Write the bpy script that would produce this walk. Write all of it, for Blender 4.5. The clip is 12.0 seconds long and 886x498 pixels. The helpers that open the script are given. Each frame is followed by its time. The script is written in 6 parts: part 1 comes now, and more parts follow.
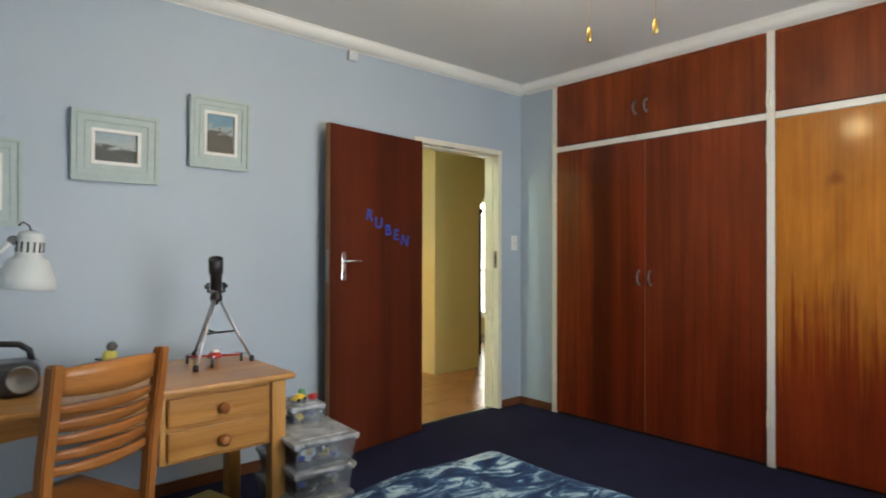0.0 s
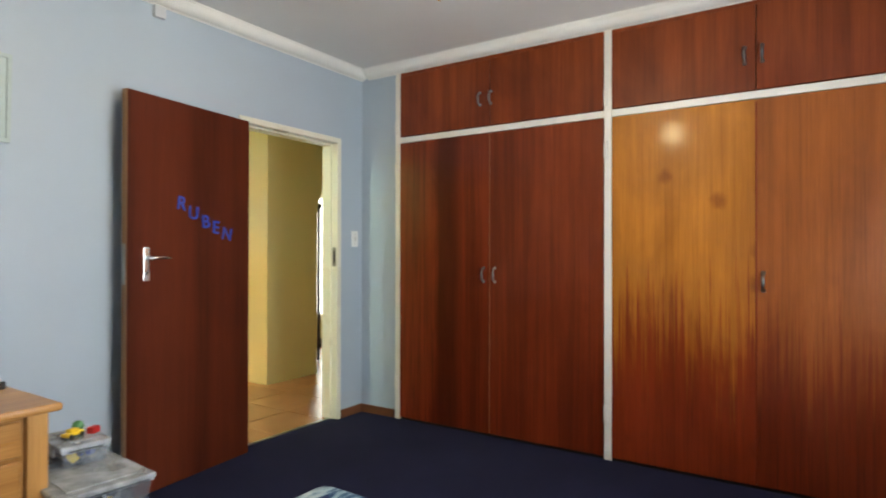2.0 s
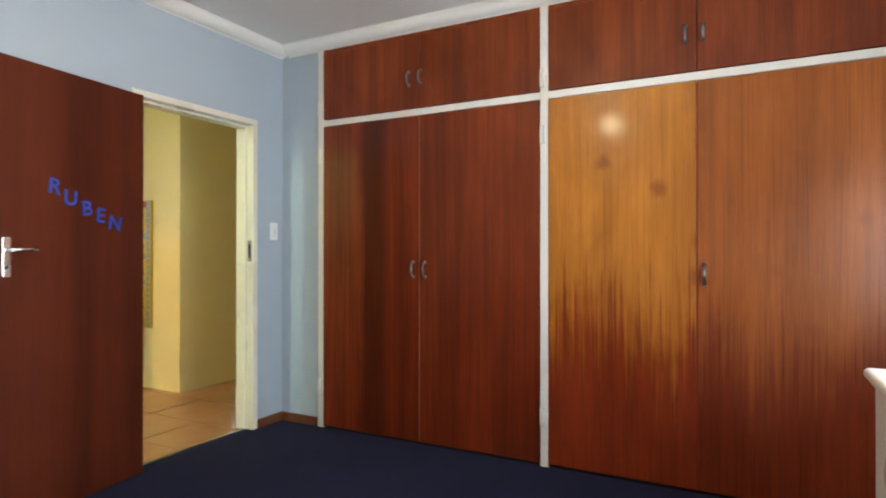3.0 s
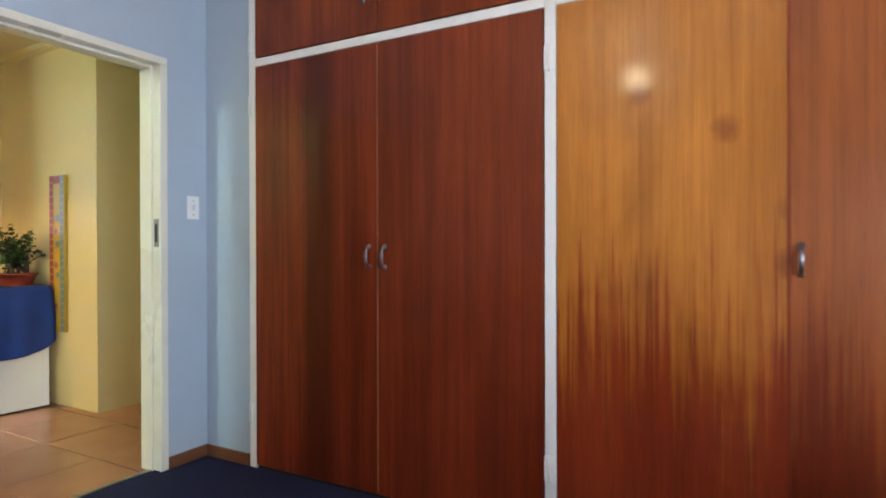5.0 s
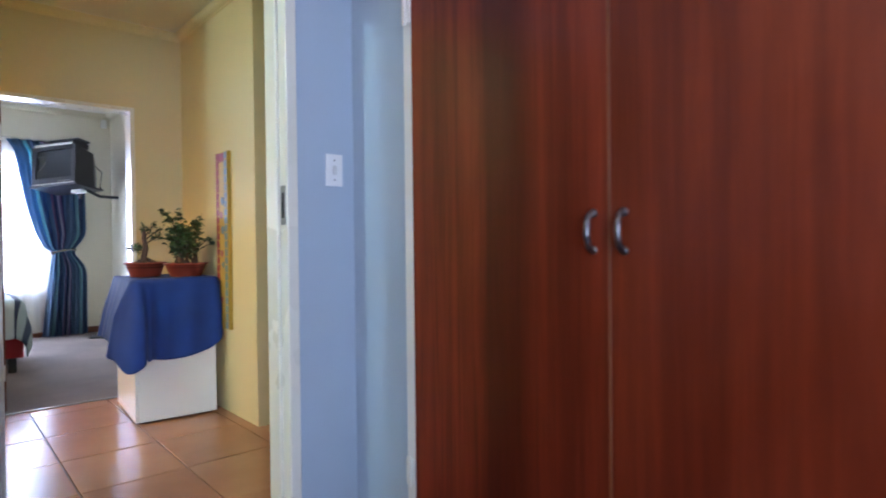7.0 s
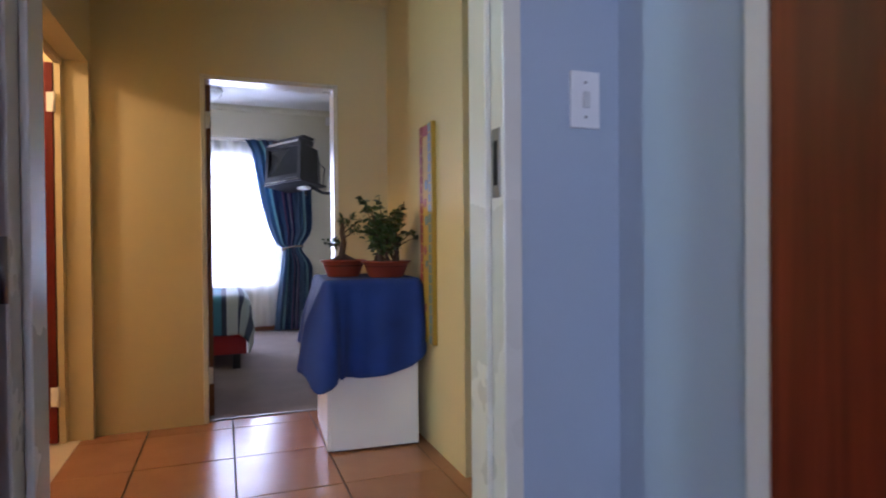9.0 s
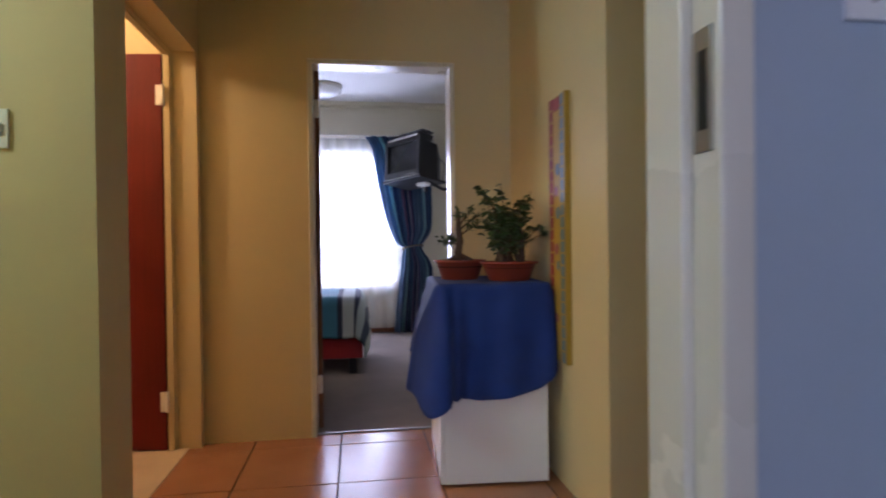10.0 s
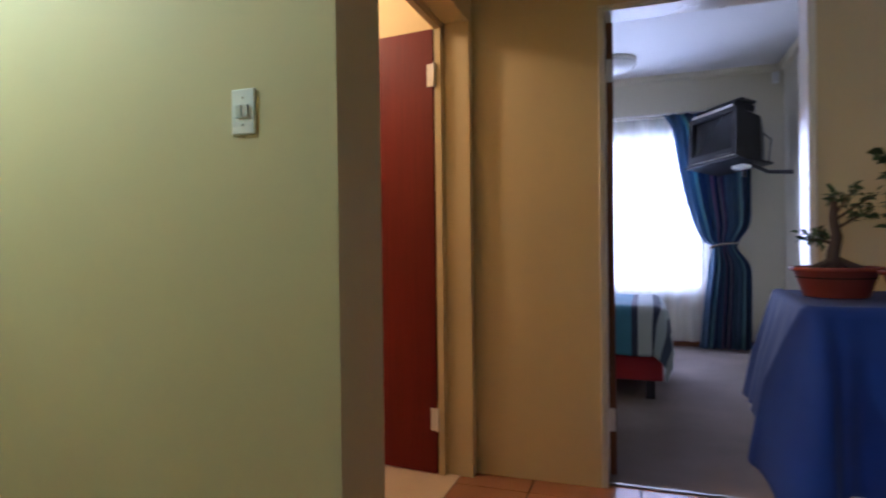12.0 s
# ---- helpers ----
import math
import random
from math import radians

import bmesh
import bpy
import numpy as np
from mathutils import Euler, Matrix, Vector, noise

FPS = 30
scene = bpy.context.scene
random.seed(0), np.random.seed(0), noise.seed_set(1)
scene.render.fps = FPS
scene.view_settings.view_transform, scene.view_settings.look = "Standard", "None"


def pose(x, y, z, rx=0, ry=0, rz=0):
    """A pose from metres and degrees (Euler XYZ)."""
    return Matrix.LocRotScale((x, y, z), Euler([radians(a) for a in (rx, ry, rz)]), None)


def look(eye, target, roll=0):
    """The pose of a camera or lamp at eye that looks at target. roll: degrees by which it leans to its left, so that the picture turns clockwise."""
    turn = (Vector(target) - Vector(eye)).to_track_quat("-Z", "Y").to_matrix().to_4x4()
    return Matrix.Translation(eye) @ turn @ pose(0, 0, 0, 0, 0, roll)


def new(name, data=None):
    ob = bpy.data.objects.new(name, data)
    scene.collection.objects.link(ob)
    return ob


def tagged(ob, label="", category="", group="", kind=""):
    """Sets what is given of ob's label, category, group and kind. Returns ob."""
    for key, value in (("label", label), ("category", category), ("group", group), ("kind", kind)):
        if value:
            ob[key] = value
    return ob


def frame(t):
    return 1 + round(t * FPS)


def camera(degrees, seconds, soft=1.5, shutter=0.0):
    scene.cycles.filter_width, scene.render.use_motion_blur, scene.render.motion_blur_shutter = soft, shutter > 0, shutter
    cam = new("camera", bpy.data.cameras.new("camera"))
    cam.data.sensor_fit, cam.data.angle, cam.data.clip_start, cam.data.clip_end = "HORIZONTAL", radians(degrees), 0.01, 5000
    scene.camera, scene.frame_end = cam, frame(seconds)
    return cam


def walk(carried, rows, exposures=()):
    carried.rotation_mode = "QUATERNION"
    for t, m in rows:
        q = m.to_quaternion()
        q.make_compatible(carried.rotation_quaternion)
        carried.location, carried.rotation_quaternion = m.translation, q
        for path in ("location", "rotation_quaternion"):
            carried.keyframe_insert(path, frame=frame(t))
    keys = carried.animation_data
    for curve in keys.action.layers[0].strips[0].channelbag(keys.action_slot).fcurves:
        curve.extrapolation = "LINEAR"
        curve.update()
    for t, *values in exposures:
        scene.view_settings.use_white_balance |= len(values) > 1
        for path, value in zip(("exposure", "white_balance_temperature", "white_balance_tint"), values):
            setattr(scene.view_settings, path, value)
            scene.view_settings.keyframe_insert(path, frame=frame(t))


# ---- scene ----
cam = camera(74.5, 12.0, soft=1.9, shutter=0.5)
PATH = [
    (0, (0.049, -0.006, 1.254), (1.374, 1.492, 1.265), 0.1),
    (0.5, (0.087, 0.015, 1.264), (1.501, 1.43, 1.27), 0.1),
    (1, (0.145, 0.076, 1.254), (1.651, 1.391, 1.265), 0.1),
    (1.5, (0.222, 0.133, 1.248), (1.813, 1.344, 1.259), 0.1),
    (2, (0.311, 0.204, 1.229), (1.985, 1.297, 1.241), 0.1),
    (2.5, (0.451, 0.239, 1.204), (2.184, 1.237, 1.217), 0.0),
    (3, (0.628, 0.269, 1.192), (2.397, 1.2, 1.2), -0.0),
    (3.5, (0.847, 0.339, 1.154), (2.642, 1.222, 1.164), -0.0),
    (5.5, (1.874, 0.7, 1.109), (3.57, 1.759, 1.081), -0.4),
    (6, (2.133, 0.873, 1.076), (3.716, 2.095, 1.05), -0.4),
    (6.5, (2.344, 1.063, 1.062), (3.798, 2.437, 1.039), -0.4),
    (7, (2.516, 1.294, 1.06), (3.844, 2.789, 1.034), -0.6),
    (9, (2.956, 2.159, 1.035), (3.658, 4.031, 1.013), -0.5),
    (9.5, (3.034, 2.386, 1.03), (3.56, 4.316, 1.008), -0.6),
    (10, (3.082, 2.616, 1.025), (3.375, 4.594, 1.006), -0.7),
    (10.5, (3.095, 2.839, 1.025), (3.148, 4.839, 1.01), -0.7),
    (11, (3.087, 3.01, 1.021), (2.903, 5.002, 1.006), -0.7),
    (11.5, (3.054, 3.147, 1.032), (2.631, 5.101, 1.01), -0.6),
    (12, (3.013, 3.261, 1.03), (2.358, 5.151, 1.014), -0.7),
]
EXPOSURES = [(0.0, 0.20, 6500, 9), (1.5, 0.38, 6500, 9), (2.5, 0.55, 6400, 10), (3.5, 0.60, 6200, 12), (5.5, 0.53, 5480, 17), (6.5, 0.49, 5120, 22),
             (7.0, 0.46, 4980, 23), (9.0, -0.34, 5050, 32), (9.5, -0.60, 5100, 34), (10.0, -0.66, 5250, 34), (10.5, -0.50, 5250, 33), (12.0, -0.84, 4800, 33)]
walk(cam, [(t, look(eye, target, roll)) for t, eye, target, roll in PATH], EXPOSURES)

# ---- the plan ----
# all walls run along x and y; hall measures count from the corner of the pillar
CEIL, HCEIL, SCEIL = 2.625, 2.585, 2.66            # bedroom, hall, second bedroom
BX0, BX1, BY0, BY1 = -0.60, 3.755, -0.75, 3.205      # bedroom
DX0, DX1, DTOP = 2.655, 3.475, 2.035                 # its door opening
HALL = pose(3.937, 4.515, 0)                         # corner of the pillar

# ---- world and light ----
world = bpy.data.worlds.new("sky")
scene.world = world
world.use_nodes = True
_n = world.node_tree.nodes
_sky = _n.new("ShaderNodeTexSky")
_sky.sky_type, _sky.sun_disc = 'NISHITA', False
_sky.sun_elevation, _sky.sun_rotation = radians(40), radians(150)
world.node_tree.links.new(_sky.outputs[0], _n["Background"].inputs[0])
_n["Background"].inputs[1].default_value = 0.1


def area_lamp(name, m, w, h, watts, color, label):
    d = bpy.data.lights.new(name, 'AREA')
    d.shape, d.size, d.size_y, d.energy, d.color = 'RECTANGLE', w, h, watts, color
    ob = new(name, d)
    ob.matrix_world = m
    return tagged(ob, label, "light", kind="structure")


def bulb(name, x, y, z, watts, color, label, r=0.05):
    d = bpy.data.lights.new(name, 'POINT')
    d.energy, d.color, d.shadow_soft_size = watts, color, r
    ob = new(name, d)
    ob.matrix_world = pose(x, y, z)
    return tagged(ob, label, "light", kind="structure")


area_lamp("window_daylight", pose(1.75, -0.80, 1.12, 90, 0, 0), 1.45, 1.10, 49, (0.93, 0.97, 1.0), "daylight in the bedroom window opening")
area_lamp("window_daylight", HALL @ pose(-1.37, 4.99, 1.30, -90, 0, 0), 1.8, 1.5, 75, (0.90, 0.95, 1.0), "daylight in the second bedroom window opening")
area_lamp("window_daylight", HALL @ pose(2.47, 2.15, 1.2, 0, 90, 0), 1.6, 1.1, 16, (1.0, 0.99, 0.92), "daylight in the living room window opening")
FAN, GLOBE = (1.80, 1.07), (1.59, 1.35)
bulb("lamp_bulb", GLOBE[0], GLOBE[1], 2.31, 13, (1.0, 0.80, 0.52), "warm bulb inside the bedroom ceiling light", 0.07)
_c = HALL @ Vector((-3.15, -0.62, 2.37))
bulb("lamp_bulb", _c.x, _c.y, _c.z, 60, (0.57, 1.0, 0.82), "bulb inside the corridor ceiling light", 0.07)
_c = HALL @ Vector((-2.75, 0.75, 2.29))
bulb("lamp_bulb", _c.x, _c.y, _c.z, 54, (1.0, 0.62, 0.23), "warm bulb inside the bathroom ceiling light", 0.07)

# ---- materials ----
def material(name, rough=0.6, metal=0.0):
    m = bpy.data.materials.new(name)
    m.use_nodes = True
    nt = m.node_tree
    b = nt.nodes["Principled BSDF"]
    b.inputs["Roughness"].default_value, b.inputs["Metallic"].default_value = rough, metal
    return m, nt, b


def nd(nt, kind, **inputs):
    n = nt.nodes.new(kind)
    for k, v in inputs.items():
        n.inputs[k.replace("_", " ")].default_value = v
    return n


def coords(nt, scale=(1, 1, 1), rotate=(0, 0, 0), kind="Object"):
    tc = nt.nodes.new("ShaderNodeTexCoord")
    mp = nd(nt, "ShaderNodeMapping", Scale=scale, Rotation=rotate)
    nt.links.new(tc.outputs[kind], mp.inputs["Vector"])
    return mp.outputs[0]


def ramp(nt, fac, stops):
    r = nt.nodes.new("ShaderNodeValToRGB")
    e = r.color_ramp.elements
    while len(e) < len(stops):
        e.new(0.5)
    for el, (p, c) in zip(e, stops):
        el.position, el.color = p, (*c, 1)
    nt.links.new(fac, r.inputs[0])
    return r.outputs[0]


def mix(nt, fac, a, b, mode='MIX'):
    n = nt.nodes.new("ShaderNodeMix")
    n.data_type, n.blend_type = 'RGBA', mode
    if isinstance(fac, (int, float)):
        n.inputs[0].default_value = fac
    else:
        nt.links.new(fac, n.inputs[0])
    for i, v in ((6, a), (7, b)):
        if isinstance(v, tuple):
            n.inputs[i].default_value = (*v, 1)
        else:
            nt.links.new(v, n.inputs[i])
    return n.outputs[2]


def noise_tex(nt, vec, scale, detail=4.0, rough=0.55, dist=0.0):
    n = nd(nt, "ShaderNodeTexNoise", Scale=scale, Detail=detail, Roughness=rough, Distortion=dist)
    nt.links.new(vec, n.inputs["Vector"])
    return n.outputs[0]


def bump(nt, b, height, strength, dist=0.002):
    n = nd(nt, "ShaderNodeBump", Strength=strength, Distance=dist)
    nt.links.new(height, n.inputs["Height"])
    nt.links.new(n.outputs[0], b.inputs["Normal"])


def tint(c, k):
    return tuple(min(1, v * k) for v in c)


def painted(name, c, rough=0.55, vary=0.06, grain=220, relief=0.12, metal=0.0, stain=1.6):
    """Paint or plain stuff: slow blotches, fine grain and a little relief."""
    m, nt, b = material(name, rough, metal)
    v = coords(nt)
    slow, fine = noise_tex(nt, v, stain, 5), noise_tex(nt, v, grain, 3)
    col = ramp(nt, slow, [(0.25, tint(c, 1 - vary)), (0.75, tint(c, 1 + vary))])
    col = mix(nt, 0.25, col, ramp(nt, fine, [(0.3, tint(c, 1 - vary)), (0.7, tint(c, 1 + vary))]))
    nt.links.new(col, b.inputs["Base Color"])
    rr = nd(nt, "ShaderNodeMapRange", From_Min=0.3, From_Max=0.7, To_Min=max(0.03, rough - 0.07), To_Max=min(1, rough + 0.07))
    nt.links.new(slow, rr.inputs[0])
    nt.links.new(rr.outputs[0], b.inputs["Roughness"])
    if relief:
        bump(nt, b, fine, relief)
    return m


def wood(name, dark, light, rough=0.3, across='x', figure=26.0, coat=0.0, streak=0.5, seed=0.0, spec=0.25, coat_rough=0.09):
    """Veneer or plank with grain along z (or along the axis given by turning it): fine pores, broad figure, dark streaks."""
    m, nt, b = material(name, rough)
    size = {'x': (1, 1, 0.03), 'z>x': (0.03, 1, 1), 'z>y': (1, 0.03, 1)}[across]
    tc = nt.nodes.new("ShaderNodeTexCoord")
    oi = nt.nodes.new("ShaderNodeObjectInfo")
    mul = nd(nt, "ShaderNodeMath")
    mul.operation = 'MULTIPLY'
    nt.links.new(oi.outputs["Random"], mul.inputs[0])
    mul.inputs[1].default_value = 9.0
    add = nt.nodes.new("ShaderNodeVectorMath")
    nt.links.new(tc.outputs["Object"], add.inputs[0])
    cmb = nd(nt, "ShaderNodeCombineXYZ")
    for i in (0, 1, 2):
        nt.links.new(mul.outputs[0], cmb.inputs[i])
    nt.links.new(cmb.outputs[0], add.inputs[1])
    mp = nd(nt, "ShaderNodeMapping", Scale=size, Location=(seed, seed, seed))
    nt.links.new(add.outputs[0], mp.inputs[0])
    v = mp.outputs[0]
    broad = noise_tex(nt, v, figure * 0.22, 3, 0.5, 0.3)
    fig = noise_tex(nt, v, figure * 1.7, 5, 0.6, 0.35)
    fine = noise_tex(nt, v, figure * 9, 3)
    col = ramp(nt, fig, [(0.22, dark), (0.78, light)])
    mid = tuple((a + c) / 2 for a, c in zip(dark, light))
    col = mix(nt, streak, col, ramp(nt, broad, [(0.40, tint(dark, 0.80)), (0.60, tint(light, 0.95))]))
    slow = noise_tex(nt, add.outputs[0], 1.3, 3, 0.5, 0.4)
    col = mix(nt, 0.55, col, ramp(nt, slow, [(0.35, (0.45, 0.40, 0.38)), (0.62, (1.0, 1.0, 1.0))]), 'MULTIPLY')
    col = mix(nt, 0.18, col, ramp(nt, fine, [(0.35, tint(mid, 0.55)), (0.65, tint(mid, 1.35))]))
    nt.links.new(col, b.inputs["Base Color"])
    rr = nd(nt, "ShaderNodeMapRange", From_Min=0.3, From_Max=0.7, To_Min=rough - 0.05, To_Max=rough + 0.08)
    nt.links.new(broad, rr.inputs[0])
    nt.links.new(rr.outputs[0], b.inputs["Roughness"])
    b.inputs["Coat Weight"].default_value = coat
    b.inputs["Specular IOR Level"].default_value = spec
    b.inputs["Coat Roughness"].default_value = coat_rough
    bump(nt, b, fine, 0.08, 0.001)
    return m


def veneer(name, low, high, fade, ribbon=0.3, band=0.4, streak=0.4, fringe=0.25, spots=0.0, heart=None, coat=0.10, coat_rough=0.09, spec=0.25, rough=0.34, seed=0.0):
    """Door veneer with upright grain: fine pores, wavering ribbons, broad bands, and a colour that runs upwards from
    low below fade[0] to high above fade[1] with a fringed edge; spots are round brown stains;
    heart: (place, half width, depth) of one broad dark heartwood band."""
    m, nt, b = material(name, rough)
    tc = nt.nodes.new("ShaderNodeTexCoord")
    oi = nt.nodes.new("ShaderNodeObjectInfo")
    off = nt.nodes.new("ShaderNodeVectorMath")
    off.operation = 'MULTIPLY'
    off.inputs[1].default_value = (7.0, 7.0, 7.0)
    cmb = nd(nt, "ShaderNodeCombineXYZ")
    for i in (0, 1, 2):
        nt.links.new(oi.outputs["Random"], cmb.inputs[i])
    nt.links.new(cmb.outputs[0], off.inputs[0])
    add = nt.nodes.new("ShaderNodeVectorMath")
    nt.links.new(tc.outputs["Object"], add.inputs[0])
    nt.links.new(off.outputs[0], add.inputs[1])

    def placed(across, along, k=1.0):
        p = nd(nt, "ShaderNodeMapping", Scale=(across, across, along), Location=(seed * k, seed * k * 1.7, seed))
        nt.links.new(add.outputs[0], p.inputs[0])
        return p.outputs[0]

    def scaled(fac, lo, hi, a, c):
        return ramp(nt, fac, [(lo, (a, a * 0.96, a * 0.94)), (hi, (c, c, c))])

    def math2(op, x, y):
        n = nt.nodes.new("ShaderNodeMath")
        n.operation = op
        for i, v in ((0, x), (1, y)):
            if isinstance(v, (int, float)):
                n.inputs[i].default_value = v
            else:
                nt.links.new(v, n.inputs[i])
        return n.outputs[0]
    pores = noise_tex(nt, placed(230, 5.0), 1.0, 3, 0.6)
    fibre = noise_tex(nt, placed(62, 1.1, 2), 1.0, 4, 0.6, 0.25)
    ribbons = noise_tex(nt, placed(17, 0.55, 3), 1.0, 4, 0.55, 0.8)
    bands = noise_tex(nt, placed(4.2, 0.16, 4), 1.0, 2, 0.5, 0.3)
    clouds = noise_tex(nt, placed(3.0, 1.3, 5), 1.0, 4, 0.6, 0.5)
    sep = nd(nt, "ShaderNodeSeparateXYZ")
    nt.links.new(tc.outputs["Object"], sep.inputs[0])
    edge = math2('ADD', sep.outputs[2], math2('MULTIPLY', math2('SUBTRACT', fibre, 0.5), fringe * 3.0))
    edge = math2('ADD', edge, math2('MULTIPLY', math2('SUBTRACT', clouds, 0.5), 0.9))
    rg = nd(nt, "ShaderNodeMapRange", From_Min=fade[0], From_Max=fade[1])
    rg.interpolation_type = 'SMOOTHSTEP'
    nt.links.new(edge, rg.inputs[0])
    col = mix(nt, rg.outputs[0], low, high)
    col = mix(nt, 1.0, col, scaled(ribbons, 0.34, 0.64, 1 - ribbon, 1 + ribbon * 0.35), 'MULTIPLY')
    col = mix(nt, 1.0, col, scaled(bands, 0.36, 0.54, 1 - band, 1.06), 'MULTIPLY')
    col = mix(nt, 1.0, col, scaled(clouds, 0.32, 0.62, 0.80, 1.08), 'MULTIPLY')
    # dark upright streaks, kept mostly where the colour is still low
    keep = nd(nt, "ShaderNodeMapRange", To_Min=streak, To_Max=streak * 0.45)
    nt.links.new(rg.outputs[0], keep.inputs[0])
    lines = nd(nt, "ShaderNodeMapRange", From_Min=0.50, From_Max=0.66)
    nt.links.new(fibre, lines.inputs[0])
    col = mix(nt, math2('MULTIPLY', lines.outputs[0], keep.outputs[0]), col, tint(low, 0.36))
    if spots:
        kn = nd(nt, "ShaderNodeTexVoronoi", Scale=1.0, Randomness=1.0)
        warp = noise_tex(nt, placed(9, 9, 7), 1.0, 3, 0.6)
        flat = nd(nt, "ShaderNodeMapping", Scale=(0.0, 4.6, 4.2), Location=(0.0, seed, seed))
        nt.links.new(add.outputs[0], flat.inputs[0])
        nt.links.new(flat.outputs[0], kn.inputs["Vector"])
        d = math2('ADD', kn.outputs["Distance"], math2('MULTIPLY', math2('SUBTRACT', warp, 0.5), 0.30))
        spot = nd(nt, "ShaderNodeMapRange", From_Min=0.24, From_Max=0.10, To_Max=spots)
        nt.links.new(d, spot.inputs[0])
        pick = nd(nt, "ShaderNodeMapRange", From_Min=0.35, From_Max=0.75)
        nt.links.new(kn.outputs["Color"], pick.inputs[0])
        col = mix(nt, math2('MULTIPLY', spot.outputs[0], pick.outputs[0]), col, tint(low, 0.55))
    if heart:
        wob = math2('ADD', sep.outputs[1], math2('MULTIPLY', math2('SUBTRACT', ribbons, 0.5), 0.10))
        away = math2('ABSOLUTE', math2('SUBTRACT', math2('ADD', wob, math2('MULTIPLY', math2('SUBTRACT', clouds, 0.5), 0.12)), heart[0]), 0.0)
        core = nd(nt, "ShaderNodeMapRange", From_Min=heart[1] * 1.5, From_Max=heart[1] * 0.5, To_Max=heart[2])
        core.interpolation_type = 'SMOOTHSTEP'
        nt.links.new(away, core.inputs[0])
        col = mix(nt, core.outputs[0], col, tint(low, 0.30))
    col = mix(nt, 0.32, col, scaled(pores, 0.34, 0.66, 0.72, 1.22), 'MULTIPLY')
    nt.links.new(col, b.inputs["Base Color"])
    rr = nd(nt, "ShaderNodeMapRange", From_Min=0.3, From_Max=0.7, To_Min=rough - 0.06, To_Max=rough + 0.09)
    nt.links.new(clouds, rr.inputs[0])
    nt.links.new(rr.outputs[0], b.inputs["Roughness"])
    b.inputs["Coat Weight"].default_value = coat
    b.inputs["Coat Roughness"].default_value = coat_rough
    b.inputs["Specular IOR Level"].default_value = spec
    bump(nt, b, pores, 0.10, 0.001)
    return m


def carpet_mat(name, c, c2):
    m, nt, b = material(name, 0.95)
    v = coords(nt)
    f, s = noise_tex(nt, v, 420, 3, 0.7), noise_tex(nt, v, 2.2, 5)
    col = mix(nt, 0.5, ramp(nt, f, [(0.3, tint(c, 0.6)), (0.7, c2)]), ramp(nt, s, [(0.3, tint(c, 0.85)), (0.7, tint(c2, 1.0))]))
    nt.links.new(col, b.inputs["Base Color"])
    b.inputs["Sheen Weight"].default_value = 0.02
    b.inputs["Specular IOR Level"].default_value = 0.1
    bump(nt, b, f, 0.5, 0.004)
    return m


def tile_mat(name, c, c2, rough=0.28):
    """Glazed floor tile: soft clouds that differ from tile to tile."""
    m, nt, b = material(name, rough)
    oi = nt.nodes.new("ShaderNodeObjectInfo")
    geo = nt.nodes.new("ShaderNodeNewGeometry")
    mp = nd(nt, "ShaderNodeMapping", Rotation=(0.3, 0.2, 0.4))
    nt.links.new(geo.outputs["Position"], mp.inputs[0])
    s = noise_tex(nt, mp.outputs[0], 5.0, 3, 0.5)
    g = noise_tex(nt, mp.outputs[0], 260, 2)
    col = ramp(nt, s, [(0.25, tint(c, 0.92)), (0.75, tint(c2, 1.05))])
    col = mix(nt, 0.35, col, ramp(nt, oi.outputs["Random"], [(0.0, tint(c, 0.86)), (1.0, tint(c2, 1.08))]))
    col = mix(nt, 0.15, col, ramp(nt, g, [(0.3, tint(c, 0.75)), (0.7, tint(c2, 1.2))]))
    nt.links.new(col, b.inputs["Base Color"])
    return m


def stripes_mat(name, stops, axis=0, scale=1.0, rough=0.85, constant=True, spread=0.0, through_light=0.0):
    """Woven cloth with straight bands across one axis."""
    m, nt, b = material(name, rough)
    tc = nt.nodes.new("ShaderNodeTexCoord")
    sep = nd(nt, "ShaderNodeSeparateXYZ")
    nt.links.new(tc.outputs["UV"], sep.inputs[0])
    fr = nd(nt, "ShaderNodeMath")
    fr.operation = 'MULTIPLY'
    fr.inputs[1].default_value = scale
    nt.links.new(sep.outputs[axis], fr.inputs[0])
    fc = nd(nt, "ShaderNodeMath")
    fc.operation = 'FRACT'
    nt.links.new(fr.outputs[0], fc.inputs[0])
    r = nt.nodes.new("ShaderNodeValToRGB")
    r.color_ramp.interpolation = 'CONSTANT' if constant else 'LINEAR'
    e = r.color_ramp.elements
    while len(e) < len(stops):
        e.new(0.5)
    for el, (p, c) in zip(e, stops):
        el.position, el.color = p, (*c, 1)
    nt.links.new(fc.outputs[0], r.inputs[0])
    weave = noise_tex(nt, coords(nt), 500, 2)
    col = mix(nt, 0.15, r.outputs[0], ramp(nt, weave, [(0.3, (0, 0, 0)), (0.7, (0.5, 0.5, 0.5))]), 'OVERLAY')
    nt.links.new(col, b.inputs["Base Color"])
    b.inputs["Sheen Weight"].default_value = 0.1
    bump(nt, b, weave, 0.3, 0.001)
    if through_light:
        tr = nt.nodes.new("ShaderNodeBsdfTranslucent")
        nt.links.new(col, tr.inputs[0])
        mx = nt.nodes.new("ShaderNodeMixShader")
        mx.inputs[0].default_value = through_light
        nt.links.new(b.outputs[0], mx.inputs[1])
        nt.links.new(tr.outputs[0], mx.inputs[2])
        nt.links.new(mx.outputs[0], nt.nodes["Material Output"].inputs[0])
    return m


